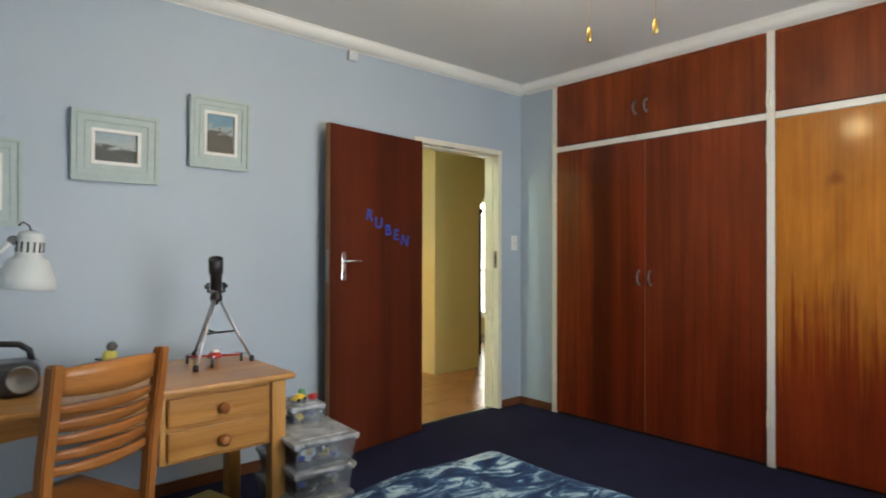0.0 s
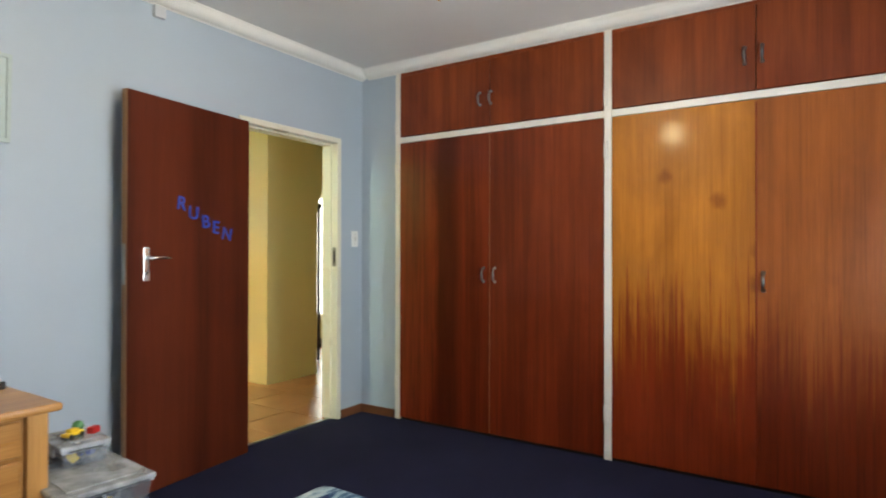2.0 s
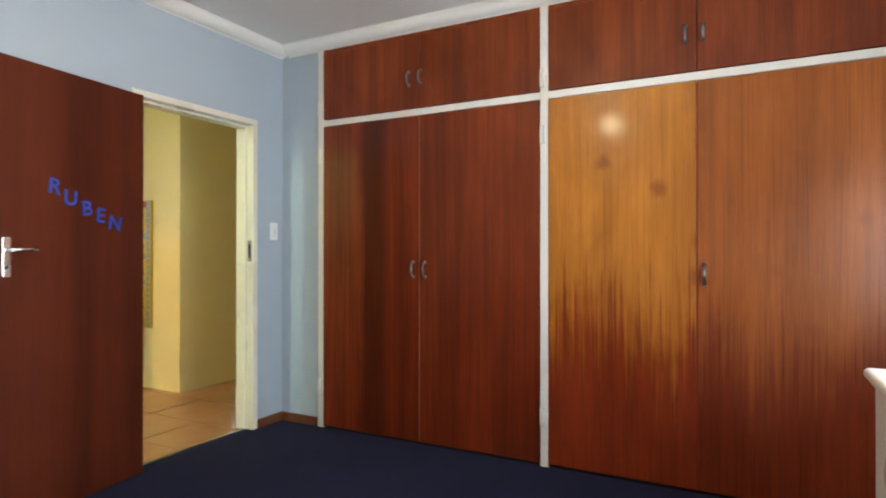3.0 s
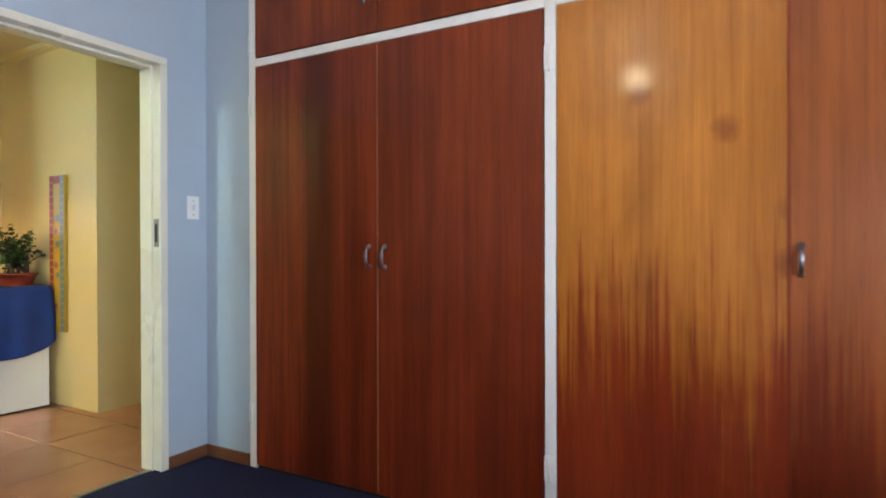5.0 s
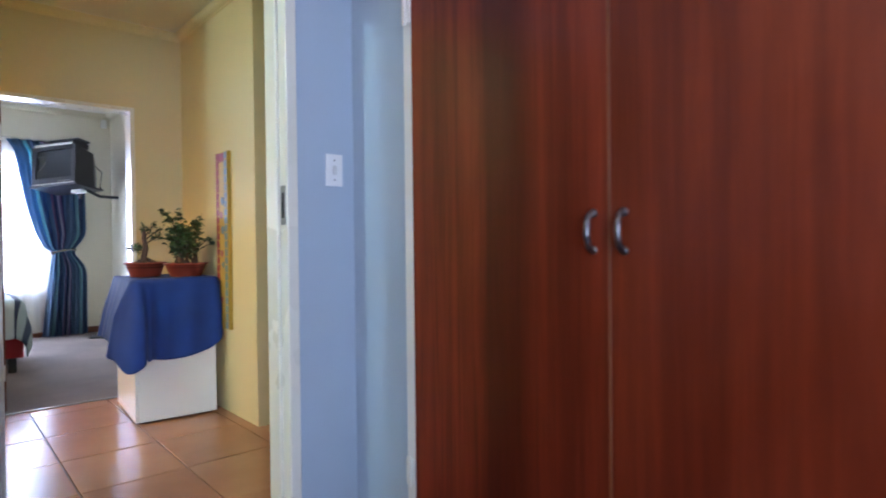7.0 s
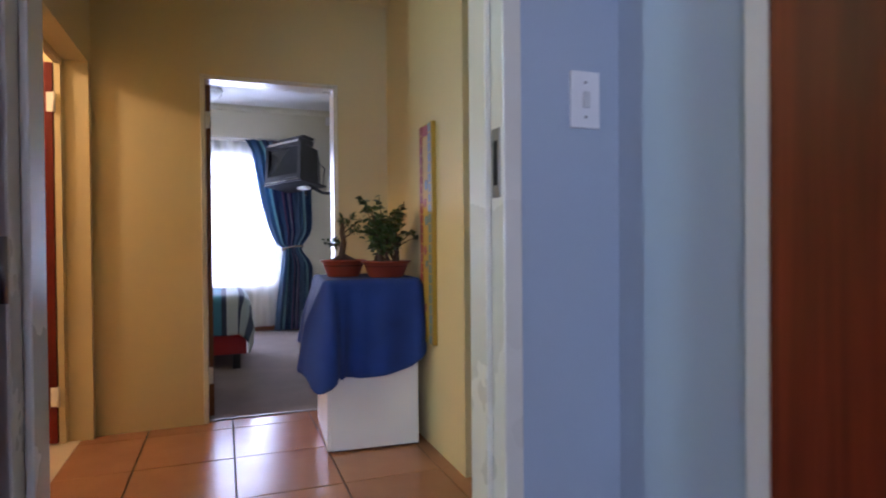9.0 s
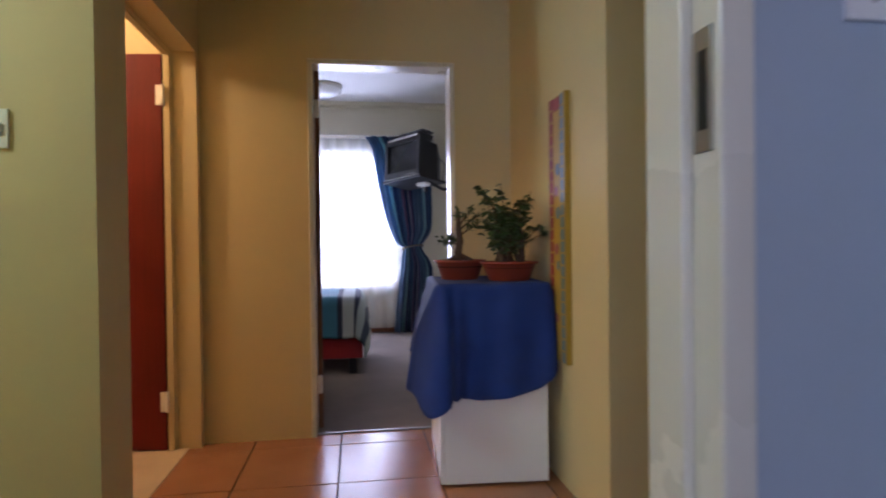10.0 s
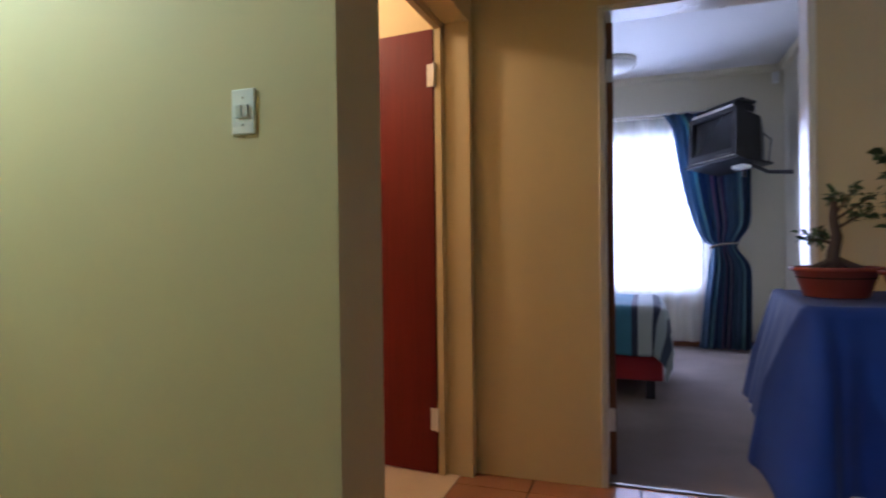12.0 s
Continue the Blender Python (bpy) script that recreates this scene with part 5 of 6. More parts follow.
def tablecloth():
    u0, u1, v0, v1, top = -0.534, -0.060, 0.572, 1.208, 0.8505

    # one skirt that runs along the left side, round the front corners and back along the right side
    r = 0.03
    ll, lf, lr, lc = v1 - v0 - r, u1 - u0 - 2 * r, v1 - v0 - r, r * math.pi / 2
    total = ll + lf + lr + 2 * lc

    def edge(s):
        """Point on the rounded edge, outward normal and how near it is to each front corner."""
        n1, n2 = math.exp(-((s - ll - lc / 2) / 0.065) ** 2), math.exp(-((s - ll - lf - 1.5 * lc) / 0.13) ** 2)
        if s < ll:
            return u0, v1 - s, -1, 0, n1, n2
        s -= ll
        if s < lc:
            a = s / r
            return u0 + r - r * math.cos(a), v0 + r - r * math.sin(a), -math.cos(a), -math.sin(a), n1, n2
        s -= lc
        if s < lf:
            return u0 + r + s, v0, 0, -1, n1, n2
        s -= lf
        if s < lc:
            a = s / r
            return u1 - r + r * math.sin(a), v0 + r - r * math.cos(a), math.sin(a), -math.cos(a), n1, n2
        return u1, v0 + r + s - lc, 1, 0, n1, n2

    def fn(a, b):
        s = total * a
        x, y, nx, ny, n1, n2 = edge(min(max(s, 0), total))
        far = s > ll + lf + 2 * lc
        w1, w2 = 1 / (1 + math.exp((s - ll - lc / 2) / 0.035)), 1 / (1 + math.exp((ll + lf + 1.5 * lc + 0.02 - s) / 0.025))
        length = 0.485 - 0.095 * w1 - 0.215 * w2 + 0.030 * n1 + 0.060 * math.exp(-((s - ll - lc / 2 - 0.002) / 0.024) ** 2) + 0.016 * n1 * math.sin(s * 130) - 0.02 * n2
        d = b * (length + 0.022) - 0.022
        if d < 0:
            return (x + nx * (d - 0.002), y + ny * (d - 0.002), top + 0.0025)
        k = min(1, d / 0.22)
        out = 0.004 + d * (0.012 + 0.17 * w1 + 0.06 * n1)
        out += k * (0.009 * (1 + math.sin(s * 21 + 0.9)) + 0.006 * (1 + math.sin(s * 47 + 1.2 * math.sin(s * 9) + d * 2)) + 0.018 * n1 * (1 + math.sin(s * 95 + 2.0 + d * 1.5)))
        out += (min(out + 0.03 * min(1, d / 0.04), 0.05) - out) * w2
        along = 0.012 * k * math.sin(s * 13)
        return (x + nx * out - ny * along * (0 if far else 1), y + ny * out, top + 0.0025 - d * 0.98 - 0.008 * k * math.sin(s * 17))
    bm = join(sheet(fn, 360, 30, 0.003), box(u0 + 0.010, u1 - 0.010, v0 + 0.010, v1 - 0.004, top - 0.0005, top + 0.0022))
    m, nt, b = material("royal_blue_cloth", 0.85)
    v = coords(nt)
    wv, sl = noise_tex(nt, v, 480, 2), noise_tex(nt, v, 5, 4)
    nt.links.new(ramp(nt, sl, [(0.3, (0.008, 0.030, 0.175)), (0.7, (0.011, 0.040, 0.225))]), b.inputs["Base Color"])
    b.inputs["Sheen Weight"].default_value = 0.04
    bump(nt, b, wv, 0.25, 0.001)
    return solid("tablecloth", bm, m, "royal blue cloth draped unevenly over the white cupboard", "tablecloth", CUPBOARD)


tablecloth()
TERRA = painted("terracotta_bowl", (0.25, 0.042, 0.018), 0.45, 0.10, 120)
SOIL = painted("dark_soil", (0.05, 0.032, 0.022), 0.95, 0.3, 160, 0.8)
BARK = painted("brown_bark", (0.095, 0.062, 0.042), 0.85, 0.25, 90, 0.6)


def leaf_mat(name, c):
    m, nt, b = material(name, 0.45)
    g = nt.nodes.new("ShaderNodeNewGeometry")
    nt.links.new(ramp(nt, g.outputs["Random Per Island"], [(0.0, tint(c, 0.6)), (1.0, tint(c, 1.5))]), b.inputs["Base Color"])
    return m


LEAF = leaf_mat("dark_green_leaf", (0.045, 0.085, 0.024))


def leaf(bm, p, direction, size, rnd, wide=0.55):
    d = Vector(direction).normalized()
    s = d.cross(Vector((0, 0, 1)))
    s = (s if s.length > 0.05 else Vector((1, 0, 0))).normalized()
    s = Matrix.Rotation(rnd.uniform(-0.7, 0.7), 3, d) @ s
    n = s.cross(d)
    pts = []
    for t, w, h in ((0, 0.05, 0), (0.3, 0.9, 0.05), (0.65, 0.85, 0.03), (1.0, 0.08, -0.10)):
        pts.append([bm.verts.new(Vector(p) + d * size * t + s * (k * w * wide * size / 2) + n * (h * size + 0.10 * size * abs(k) * w)) for k in (-1, 0, 1)])
    for a, b in zip(pts, pts[1:]):
        for k in (0, 1):
            bm.faces.new((a[k], a[k + 1], b[k + 1], b[k])).smooth = True


def bowl(t, r, h):
    p = part("pot", lathe([(r * 0.70, 0.0), (r * 0.72, 0.004), (r * 0.93, h - 0.012), (r * 1.02, h - 0.010), (r * 1.03, h), (r * 0.92, h), (r * 0.90, h - 0.02), (r * 0.4, h - 0.018)], 36), TERRA, t, "terracotta coloured bowl")
    part("soil", lathe([(r * 0.885, h - 0.03), (r * 0.885, h - 0.014), (r * 0.3, h - 0.006), (0.01, h - 0.004)], 28), SOIL, p)


def bonsai():
    t = thing("bonsai_plant", "little leaning bonsai in a terracotta bowl on the blue cloth", "potted plant", HALL @ pose(-0.370, 0.835, 0.8555) @ Matrix.Diagonal((1, 1, 1.14, 1)), "potted plants on the cupboard")
    bowl(t, 0.121, 0.080)
    rnd = random.Random(3)
    part("trunk", tube([(-0.005, 0, 0.07), (-0.008, 0, 0.11), (0.004, 0, 0.16), (-0.006, 0.0, 0.21), (-0.004, 0, 0.255)], 0.021, 12, 0.011), BARK, t, "thick brown trunk")
    part("root", tube([(0.06, -0.03, 0.072), (0.03, -0.01, 0.085), (0, 0, 0.10)], 0.011, 10), BARK, t)
    part("root", tube([(-0.07, -0.02, 0.072), (-0.03, -0.01, 0.088), (0, 0, 0.105)], 0.011, 10), BARK, t)
    tips = []
    for k, (e, z0) in enumerate((((0.105, 0.01, 0.27), 0.205), ((0.085, -0.02, 0.225), 0.18), ((-0.08, 0, 0.155), 0.14), ((-0.01, 0, 0.275), 0.24), ((0.06, 0.03, 0.29), 0.22), ((-0.045, 0.02, 0.17), 0.15))):
        part("branch", tube([(0, 0, z0), (e[0] * 0.5, e[1] * 0.5, (z0 + e[2]) / 2 + 0.004), e], 0.0045, 7, 0.0022), BARK, t)
        tips.append((Vector((0, 0, z0)), Vector(e)))
    bm = bmesh.new()
    for a, e in tips:
        for i in range(30):
            p = a.lerp(e, rnd.uniform(0.35, 1.05)) + Vector((rnd.gauss(0, 0.008), rnd.gauss(0, 0.012), rnd.gauss(0, 0.008)))
            leaf(bm, p, (rnd.gauss(e.x * 6, 0.6), rnd.gauss(0, 0.7), rnd.gauss(0.25, 0.45)), rnd.uniform(0.016, 0.030), rnd)
    part("crown", bm, LEAF, t, "small dark green leaves")
    return t


def bush():
    t = thing("bushy_plant", "bushy round-leaved plant in a terracotta bowl on the blue cloth", "potted plant", HALL @ pose(-0.169, 0.685, 0.8555) @ Matrix.Diagonal((1, 1, 0.96, 1)), "potted plants on the cupboard")
    bowl(t, 0.130, 0.088)
    rnd = random.Random(8)
    stems, sprigs = [], []
    for i in range(20):
        a, r = rnd.uniform(0, 2 * math.pi), rnd.uniform(0.02, 0.135)
        top = Vector((r * math.cos(a), r * math.sin(a), rnd.uniform(0.24, 0.40)))
        if r > 0.11:
            top.z -= 0.06
        base = Vector((rnd.uniform(-0.06, 0.06), rnd.uniform(-0.06, 0.06), 0.088))
        mid = base.lerp(top, 0.55) + Vector((0, 0, 0.02))
        part("stem", tube([base, mid, top], 0.004, 7, 0.002), BARK, t)
        stems.append((base, mid, top))
    for top in ((-0.13, -0.03, 0.425), (-0.05, -0.06, 0.445), (0.10, -0.02, 0.42), (0.185, 0.02, 0.26), (0.17, -0.05, 0.215)):
        base = Vector((top[0] * 0.25, top[1] * 0.25, 0.15))
        mid = base.lerp(Vector(top), 0.6) + Vector((0, 0, 0.015))
        part("stem", tube([base, mid, top], 0.003, 7, 0.0015), BARK, t)
        sprigs.append((mid, Vector(top)))
    part("trunk", tube([(-0.03, -0.02, 0.075), (-0.035, -0.02, 0.13), (-0.02, -0.01, 0.2)], 0.020, 10, 0.012), BARK, t, "thick reddish stem")
    part("trunk", tube([(0.05, -0.02, 0.075), (0.055, -0.02, 0.14), (0.045, -0.01, 0.24)], 0.016, 10, 0.010), BARK, t)
    bm = bmesh.new()
    for base, mid, top in stems:
        for i in range(26):
            f = rnd.uniform(0.0, 1.0) ** 0.8
            p = base.lerp(mid, 0.45).lerp(top, f) + Vector((rnd.gauss(0, 0.020), rnd.gauss(0, 0.020), rnd.gauss(0, 0.014)))
            out = Vector((p.x, p.y, 0)) * 7 + Vector((rnd.gauss(0, 0.7), rnd.gauss(0, 0.7), rnd.gauss(0.1, 0.4)))
            leaf(bm, p, out, rnd.uniform(0.028, 0.050), rnd, 0.85)
    for mid, top in sprigs:
        for i in range(11):
            p = mid.lerp(top, rnd.uniform(0.2, 1.05)) + Vector((rnd.gauss(0, 0.010), rnd.gauss(0, 0.012), rnd.gauss(0, 0.006)))
            leaf(bm, p, (rnd.gauss(top.x * 4, 0.8), rnd.gauss(0, 0.8), rnd.gauss(0.0, 0.3)), rnd.uniform(0.026, 0.046), rnd, 0.85)
    part("crown", bm, LEAF, t, "dense round dark green leaves")
    return t


bonsai()
bush()


def growth_chart():
    """A long board on the wall with a red edge, a yellow field, blue squares and a title bar."""
    c = thing("growth_chart", "long children's height chart with red, yellow and blue strips", "height chart", HALL @ pose(-0.001, 0.343, 0.527, 0, 0, 90))
    W, H = 0.194, 1.107
    YEL = painted("chart_yellow", (0.42, 0.27, 0.02), 0.5, 0.1)
    REDC = painted("chart_red", (0.24, 0.028, 0.03), 0.5, 0.12)
    BLC = painted("chart_blue", (0.13, 0.20, 0.22), 0.5, 0.12)
    part("board", box(0, W, 0, 0.022, 0, H, 0.002, 1), YEL, c, "yellow board")
    part("edge_strip", box(0.0, 0.013, 0.0222, 0.024, 0, H), painted("chart_ochre", (0.34, 0.22, 0.03), 0.5), c)
    for i in range(22):
        z = 0.004 + i * H / 22
        part("square", box(0.016, 0.058, 0.0222, 0.0238, z, z + H / 22 - 0.007), BLC, c)
        part("square", box(W - 0.050, W - 0.004, 0.0222, 0.0238, z, z + H / 22 - 0.007), REDC, c)
    part("title_bar", box(0.06, W - 0.055, 0.0222, 0.0242, H - 0.06, H - 0.008), REDC, c, "red title bar")
    for i, (z, r) in enumerate(((0.40, 0.020), (0.47, 0.024), (0.62, 0.026), (0.71, 0.022), (0.80, 0.026), (0.18, 0.020))):
        part("figure", lathe([(r, 0), (r, 0.0012), (r * 0.8, 0.0018)], 16, pose(0.09 + 0.02 * (i % 2), 0.0222, z, -90, 0, 0)), painted("chart_plum", (0.30, 0.09, 0.10), 0.5) if i % 2 else BLC, c)
    return c


growth_chart()
gate_post = thing("gate_post", "thin dark upright gate post with round knobs beyond the arch", "post", HALL @ pose(1.20, 0.545, 0))
part("post", tube([(0, 0, 0.0), (0, 0, 0.9), (0, 0, 1.75)], 0.016, 12), BLACK, gate_post)
for z in (0.15, 1.76):
    part("knob", lathe([(0.012, -0.032), (0.030, -0.018), (0.034, 0.0), (0.030, 0.018), (0.012, 0.032)], 16, pose(0, 0, z)), BLACK, gate_post)
# ---- second bedroom ----
STRIPE = stripes_mat("striped_duvet", [(0.0, (0.16, 0.03, 0.03)), (0.30, (0.09, 0.30, 0.40)), (0.46, (0.05, 0.19, 0.29)), (0.585, (0.02, 0.03, 0.07)), (0.615, (0.42, 0.47, 0.47)), (0.69, (0.02, 0.03, 0.07)), (0.72, (0.30, 0.36, 0.36)), (0.80, (0.03, 0.045, 0.08)), (0.88, (0.30, 0.33, 0.30))], 0, 1.0)


def second_bed():
    u0, u1, v0, v1 = -2.75, -0.818, 2.75, 3.69
    b = thing("second_bed", "single bed with a red base and a striped blue duvet", "bed", HALL)
    REDB = painted("red_base_cloth", (0.30, 0.012, 0.014), 0.8, 0.08)
    part("base", box(u0, u1, v0, v1, 0.125, 0.305, 0.012), REDB, b, "red cloth-covered base")
    for u in (u0 + 0.04, u1 - 0.11):
        for v in (v0 + 0.02, v1 - 0.08):
            part("leg", box(u, u + 0.06, v, v + 0.06, 0, 0.1245), BLACK, b)
    part("mattress", box(u0, u1, v0, v1, 0.306, 0.54, 0.03, 3), PLASTIC, b)

    def fn(a, c):
        p, q = u1 - 0.95 + (0.95 + 0.34) * a, v0 - 0.30 + (v1 - v0 + 0.6) * c
        k0 = 0.06
        ex, ey = max(0, p - (u1 - k0)), max(0, (v0 + k0) - q, q - (v1 - k0))
        d = math.hypot(ex, ey)
        k = min(d, 0.10)
        out = 0.09 * math.sin(k / 0.10 * math.pi / 2) + max(0, d - 0.10) * 0.12
        drop = 0.07 * (1 - math.cos(k / 0.10 * math.pi / 2)) + max(0, d - 0.10) * 0.95
        sy = 1 if q > (v0 + v1) / 2 else -1
        x = min(p, u1 - k0) + (ex / d * out if d else 0)
        y = min(max(q, v0 + k0), v1 - k0) + (sy * ey / d * out if d else 0)
        wob = 0.014 * math.sin(q * 15) * min(1, ex * 6) + 0.012 * math.sin(p * 17) * min(1, ey * 6)
        return (x + wob * (ex > 0), y - sy * wob * (ey > 0), 0.615 - drop + 0.014 * noise.noise(Vector((p * 5, q * 5, 0))))
    part("duvet", sheet(fn, 56, 56, 0.012), STRIPE, b, "teal, white and navy striped duvet")
    return b


second_bed()
# first bands lightened: window light through the left folds is put into their colour
CURT = stripes_mat("striped_curtain", [(0.0, (0.13, 0.22, 0.34)), (0.20, (0.10, 0.19, 0.31)), (0.32, (0.30, 0.55, 0.58)), (0.39, (0.05, 0.09, 0.19)), (0.55, (0.09, 0.17, 0.29)), (0.66, (0.22, 0.14, 0.24)), (0.74, (0.04, 0.07, 0.16)), (0.84, (0.36, 0.38, 0.46)), (0.88, (0.16, 0.11, 0.22)), (0.94, (0.04, 0.06, 0.15))], 0, 1.6, through_light=0.5)


def curtain():
    c = thing("curtain", "blue striped curtain tied back beside the window", "curtain", HALL)
    tie, head = 0.985, 2.25

    def fn(a, b):
        z = 0.015 + (head - 0.015) * b
        pinch = math.exp(-((z - tie) / 0.13) ** 2)
        if z > tie:
            k = (z - tie) / (head - tie)
            left = -0.315 - 0.37 * k ** 0.45 - 0.06 * max(0, k - 0.9) * 10
        else:
            k = 1 - z / tie
            left = -0.315 - 0.125 * k ** 0.8
        right = 0.005 - 0.125 * pinch
        w = left + (right - left) * a
        fold = (0.034 - 0.016 * pinch) * math.sin(a * 2 * math.pi * 6.5 + 0.6 * math.sin(b * 4)) + 0.008 * math.sin(a * 41 + 5 * b)
        return (w, 4.775 + fold - 0.03 * pinch, z)
    part("cloth", sheet(fn, 120, 60, 0.003), CURT, c, "blue, teal and purple striped cloth")
    ring = [(-0.222 + 0.115 * math.cos(t), 4.745 + 0.060 * math.sin(t), tie + 0.025 * math.cos(t + 0.8)) for t in [2 * math.pi * i / 20 for i in range(21)]]
    part("tie_back", tube(ring, 0.012, 8), painted("tie_gold", (0.20, 0.17, 0.12), 0.7), c, "twisted tie-back")
    part("rail", tube([(-2.55, 4.80, 2.262), (0.06, 4.80, 2.262)], 0.012, 10), WHITEP, c)
    return c


curtain()
net_curtain(-2.48, -0.30, 4.855, 0.06, 2.24, HALL, "sheer white net curtain glowing in front of the window")


TV_AT = HALL @ pose(-0.340, 4.335, 1.715, -7, -4, -50)


def television():
    t = thing("television", "black tube television on a bracket high in the corner", "television", TV_AT)
    w, h = 0.53, 0.43
    part("front_bezel", wall_x(-w / 2, w / 2, -0.05, 0.0, h, [(-w / 2 + 0.045, w / 2 - 0.045, 0.075, h - 0.04)], 0.0), BLACK, t)
    part("screen", sheet(lambda u, v: (-w / 2 + 0.045 + (w - 0.09) * u, -0.028 - 0.014 * math.sin(math.pi * u) * math.sin(math.pi * v), 0.075 + (h - 0.115) * v), 16, 12), painted("dark_screen_glass", (0.018, 0.02, 0.022), 0.16, 0.02, 200, 0), t, "dark grey glass screen")
    bm = bmesh.new()
    f = [bm.verts.new(v) for v in ((-w / 2 + 0.01, 0.001, 0.01), (w / 2 - 0.01, 0.001, 0.01), (w / 2 - 0.01, 0.001, h - 0.01), (-w / 2 + 0.01, 0.001, h - 0.01))]
    g = [bm.verts.new(v) for v in ((-w / 2 + 0.025, 0.27, 0.015), (w / 2 - 0.025, 0.27, 0.015), (w / 2 - 0.03, 0.25, h - 0.03), (-w / 2 + 0.03, 0.25, h - 0.03))]
    k = [bm.verts.new(v) for v in ((-0.15, 0.41, 0.04), (0.15, 0.41, 0.04), (0.15, 0.39, h - 0.13), (-0.15, 0.39, h - 0.13))]
    for a, b in ((f, g), (g, k)):
        for i in range(4):
            bm.faces.new((a[i], a[(i + 1) % 4], b[(i + 1) % 4], b[i]))
    bm.faces.new(f[::-1])
    bm.faces.new(k)
    part("back_shell", finish(bm), BLACK, t, "tapered black back")
    part("trim_strip", box(-w / 2 + 0.01, w / 2 - 0.01, -0.053, -0.0502, 0.006, 0.014), CHROME, t, "silver trim line")
    for i in range(6):
        part("button", box(0.06 + 0.026 * i, 0.076 + 0.026 * i, -0.054, -0.0495, 0.028, 0.038, 0.001, 1), STEEL, t)
    return t


television()


def bracket():
    b = thing("television_bracket", "black metal wall bracket with a shelf under the television", "bracket", TV_AT)
    part("shelf", box(-0.28, 0.30, -0.06, 0.34, -0.022, -0.003, 0.003), BLACK, b)
    part("arm", tube([(0.22, 0.14, -0.03), (0.28, 0.30, -0.09), (0.40, 0.44, -0.09)], 0.018, 10), BLACK, b)
    part("arm", tube([(0.16, 0.16, -0.024), (0.16, 0.16, -0.13)], 0.02, 10), BLACK, b)
    part("wire", tube([(0.18, 0.30, 0.30), (0.27, 0.34, 0.20), (0.30, 0.28, 0.02), (0.34, 0.24, -0.02)], 0.006, 8), BLACK, b)
    part("receiver", box(0.15, 0.27, 0.03, 0.12, -0.085, -0.057, 0.004), PLASTIC, b, "small white box slung under the shelf")
    return b


bracket()


def player():
    p = thing("video_player", "black and silver video player on top of the television", "video player", TV_AT)
    part("body", box(-0.20, 0.22, -0.03, 0.20, 0.4305, 0.490, 0.004), BLACK, p)
    part("front_panel", box(-0.235, 0.215, -0.048, -0.0305, 0.4305, 0.458, 0.003), CHROME, p, "bright silver front strip")
    part("disc_box", box(-0.10, 0.26, 0.0, 0.17, 0.4905, 0.512, 0.003), BLACK, p)
    return p


player()


def flush_light():
    c = thing("ceiling_fan_light", "round white flush ceiling light with thin wire arms", "ceiling light", HALL @ pose(-1.17, 4.21, SCEIL - 2.64))
    part("canopy", lathe([(0.19, 2.616), (0.195, 2.625), (0.19, 2.638)], 32), WHITEP, c)
    part("shade", lathe([(0.0, 2.522), (0.06, 2.526), (0.13, 2.548), (0.175, 2.585), (0.188, 2.6155)], 32), PLASTIC, c, "shallow white glass dish")
    for i in range(3):
        a = 2.1 * i + 0.4
        part("wire_arm", tube([(0.197 * math.cos(a), 0.197 * math.sin(a), 2.622), (0.192 * math.cos(a), 0.192 * math.sin(a), 2.60), (0.168 * math.cos(a), 0.168 * math.sin(a), 2.568)], 0.004, 8), STEEL, c)
    return c


flush_light()
solid("motion_sensor", box(-0.03, 0.03, -0.045, 0, -0.05, 0.05, 0.010), PLASTIC, "small white motion sensor high in the corner", "sensor", HALL @ pose(0.235, SN - 0.002, 2.54))
setting("baseboard_second_bedroom", box(-3.4, SE - 0.001, -0.014, 0, 0.004, 0.075, 0.004), SKIRT, "low brown skirting board", "skirting", HALL @ pose(0, SN - 0.001, 0))


def slipper(m):
    s = thing("slipper", "white slipper on the carpet beside the curtain", "slipper", m, "slippers")
    part("sole", box(-0.042, 0.042, -0.12, 0.12, 0.0, 0.016, 0.007, 2), BLACK, s, "dark sole")
    part("upper", sheet(lambda u, v: (0.040 * math.cos(math.pi * (1 - u)), -0.115 + 0.12 * v, 0.014 + (0.020 + 0.026 * v) * math.sin(math.pi * u)), 14, 8, 0.004), PLASTIC, s, "white strap")
    return s


slipper(HALL @ pose(0.06, 4.30, 0.005, 0, 0, 60))
slipper(HALL @ pose(0.10, 4.44, 0.005, 0, 0, 75))


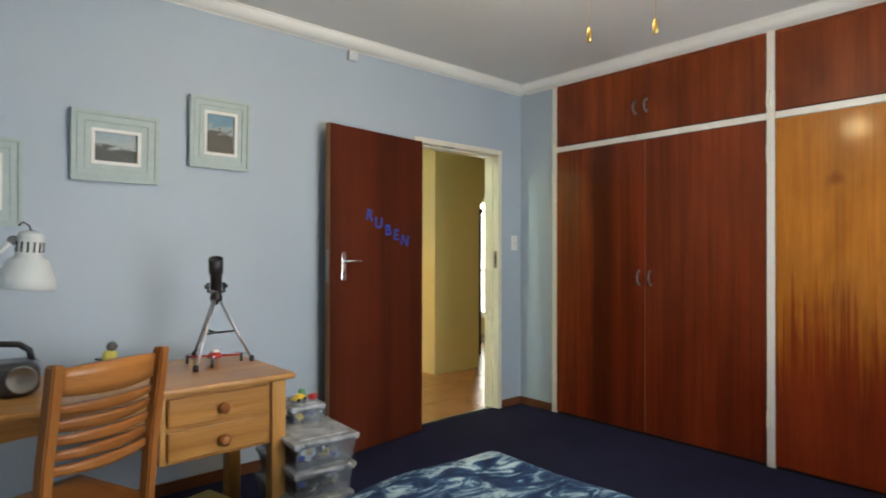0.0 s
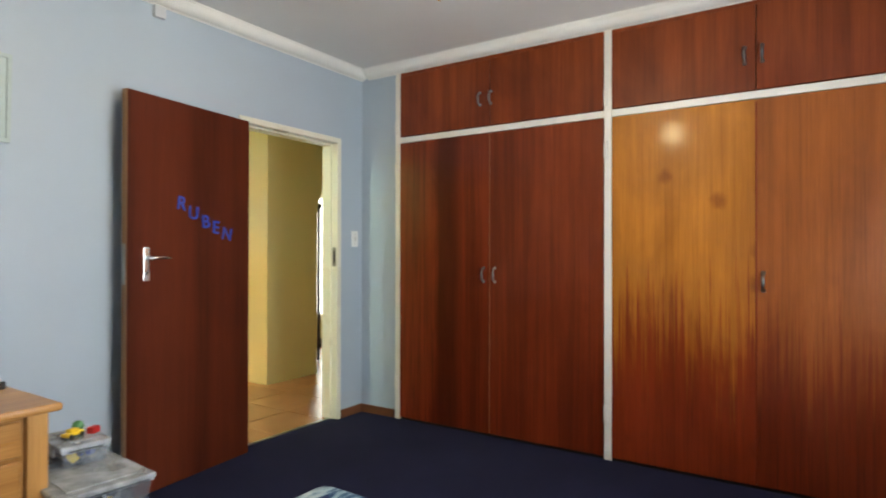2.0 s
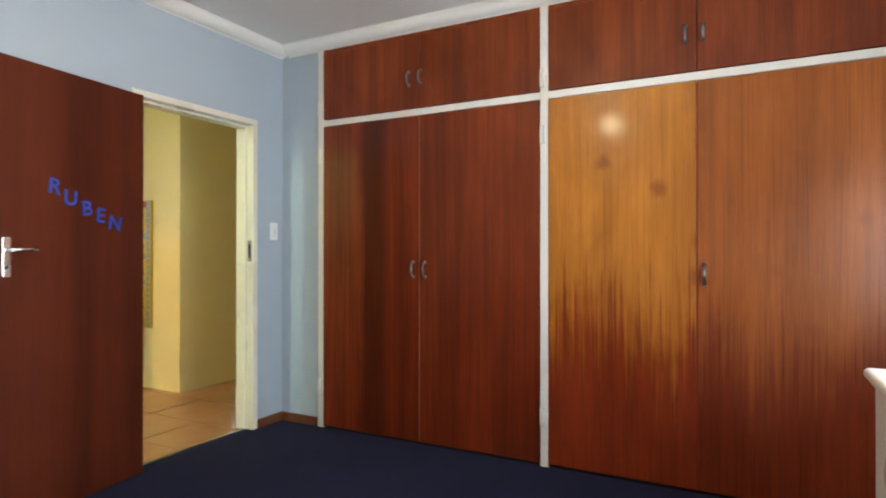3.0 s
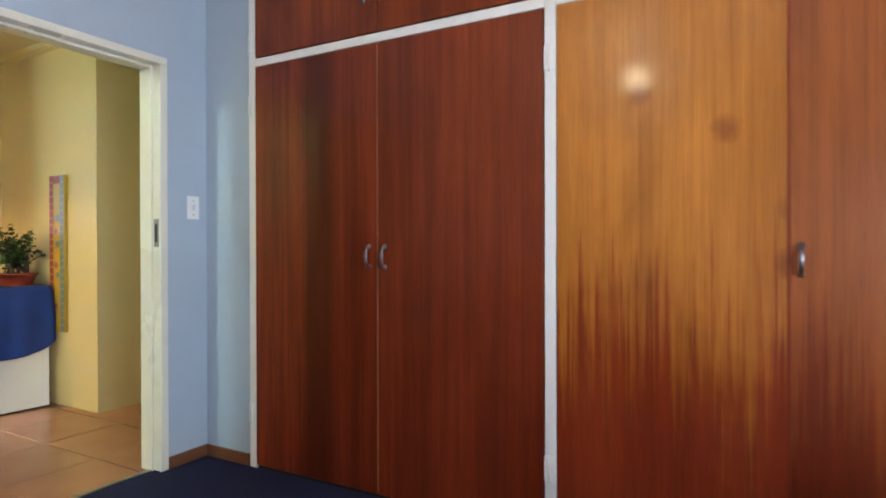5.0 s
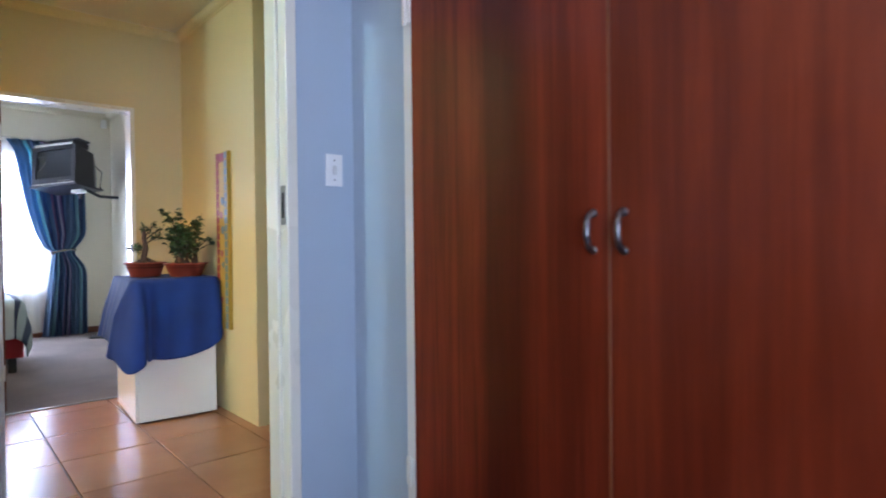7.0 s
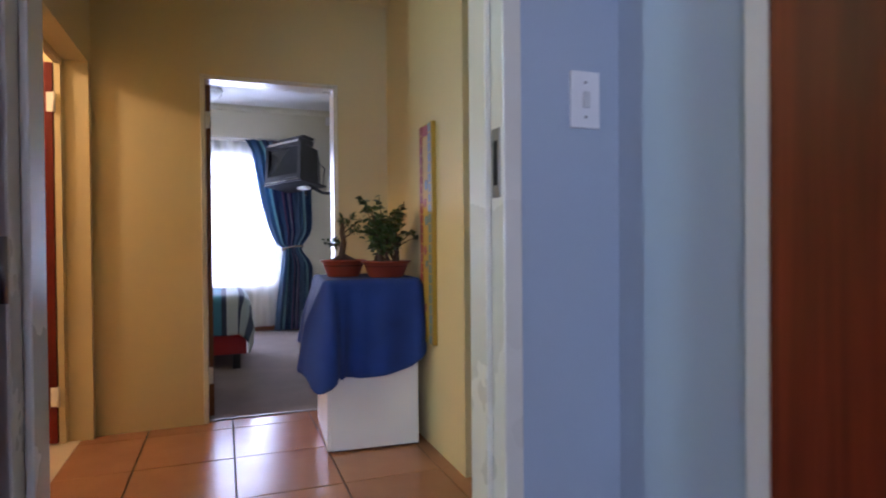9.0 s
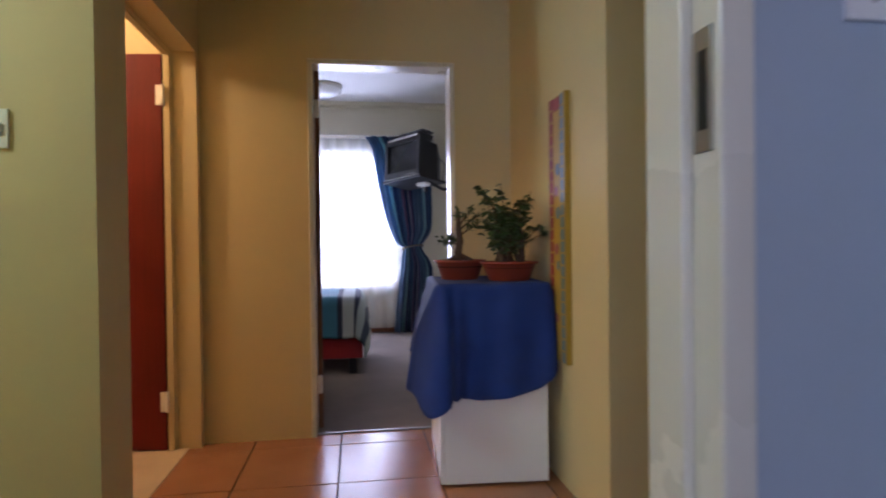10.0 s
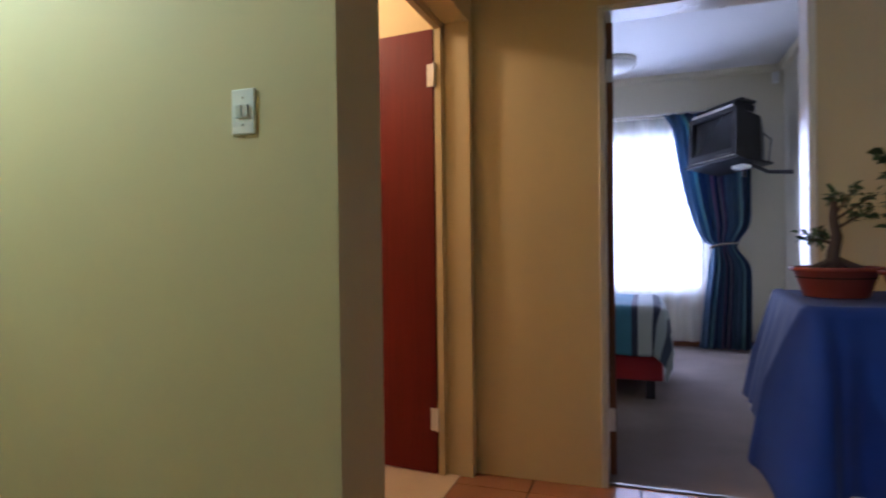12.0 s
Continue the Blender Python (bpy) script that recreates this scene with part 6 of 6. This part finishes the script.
# ---- tiles ----
def tiles(name, floor_name, u0, u1, v0, v1, pu, pv, ju, jv, material, gap=0.007):
    host = bpy.data.objects[floor_name]
    whole = box(-pu / 2 + gap / 2, pu / 2 - gap / 2, -pv / 2 + gap / 2, pv / 2 - gap / 2, -0.0085, 0.0, 0.0012, 1)
    me = bpy.data.meshes.new(name)
    whole.to_mesh(me)
    whole.free()
    me.materials.append(material)
    rnd = random.Random(4)
    a = math.ceil((u0 - ju) / pu - 0.5)
    b = math.floor((u1 - ju) / pu + 0.5)
    for i in range(a, b):
        for k in range(math.ceil((v0 - jv) / pv - 0.5), math.floor((v1 - jv) / pv + 0.5) + 1):
            cu, cv = ju + (i + 0.5) * pu, jv + (k + 0.5) * pv
            m = HALL @ pose(cu, cv, rnd.uniform(-0.0006, 0.0006), rnd.uniform(-0.05, 0.05), rnd.uniform(-0.05, 0.05), 0)
            low = min((m @ Vector((sx * pu / 2, sy * pv / 2, 0))).y for sx in (-1, 1) for sy in (-1, 1))
            high = max((m @ Vector((sx * pu / 2, sy * pv / 2, 0))).y for sx in (-1, 1) for sy in (-1, 1))
            if high < 3.30 or cv - pv / 2 > v1 or cu - pu / 2 > u1 or cu + pu / 2 < u0:
                continue
            far = cv + pv / 2 > v1
            near_u = cu - pu / 2 < u0
            data = me
            if low < 3.286 or far or near_u:
                t = bmesh.new()
                t.from_mesh(me)
                cuts = []
                if low < 3.286:
                    cuts.append((m.inverted() @ Vector((0, 3.286, 0)), m.to_3x3().inverted() @ Vector((0, 1, 0))))
                if far:
                    cuts.append((Vector((0, v1 - cv, 0)), Vector((0, -1, 0))))
                if near_u:
                    cuts.append((Vector((u0 - cu, 0, 0)), Vector((1, 0, 0))))
                for co, no in cuts:
                    bmesh.ops.bisect_plane(t, geom=t.verts[:] + t.edges[:] + t.faces[:], plane_co=co, plane_no=no, clear_inner=True)
                if not t.faces:
                    t.free()
                    continue
                data = bpy.data.meshes.new(name)
                t.to_mesh(data)
                t.free()
                data.materials.append(material)
            ob = new(name, data)
            ob.matrix_world = m
            ob.parent = host
            ob.matrix_parent_inverse = host.matrix_world.inverted()


tiles("tile", "floor_hall_bed", -4.6, 2.4, -1.25, FV + 0.043, 0.440, 0.490, -0.947, 0.635, TILE)
setting("floor_bathroom", box(-3.9, WU - 0.06, HV + 0.12, FV + 0.01, -0.008, 0.0035), TILE2, "pale beige bathroom floor tiles", "floor", HALL)
setting("threshold_strip_second", box(UX0, UX1, FV + 0.038, FV + 0.058, 0.0, 0.008, 0.002), STEEL, "thin metal strip at the second bedroom door", "threshold", HALL)
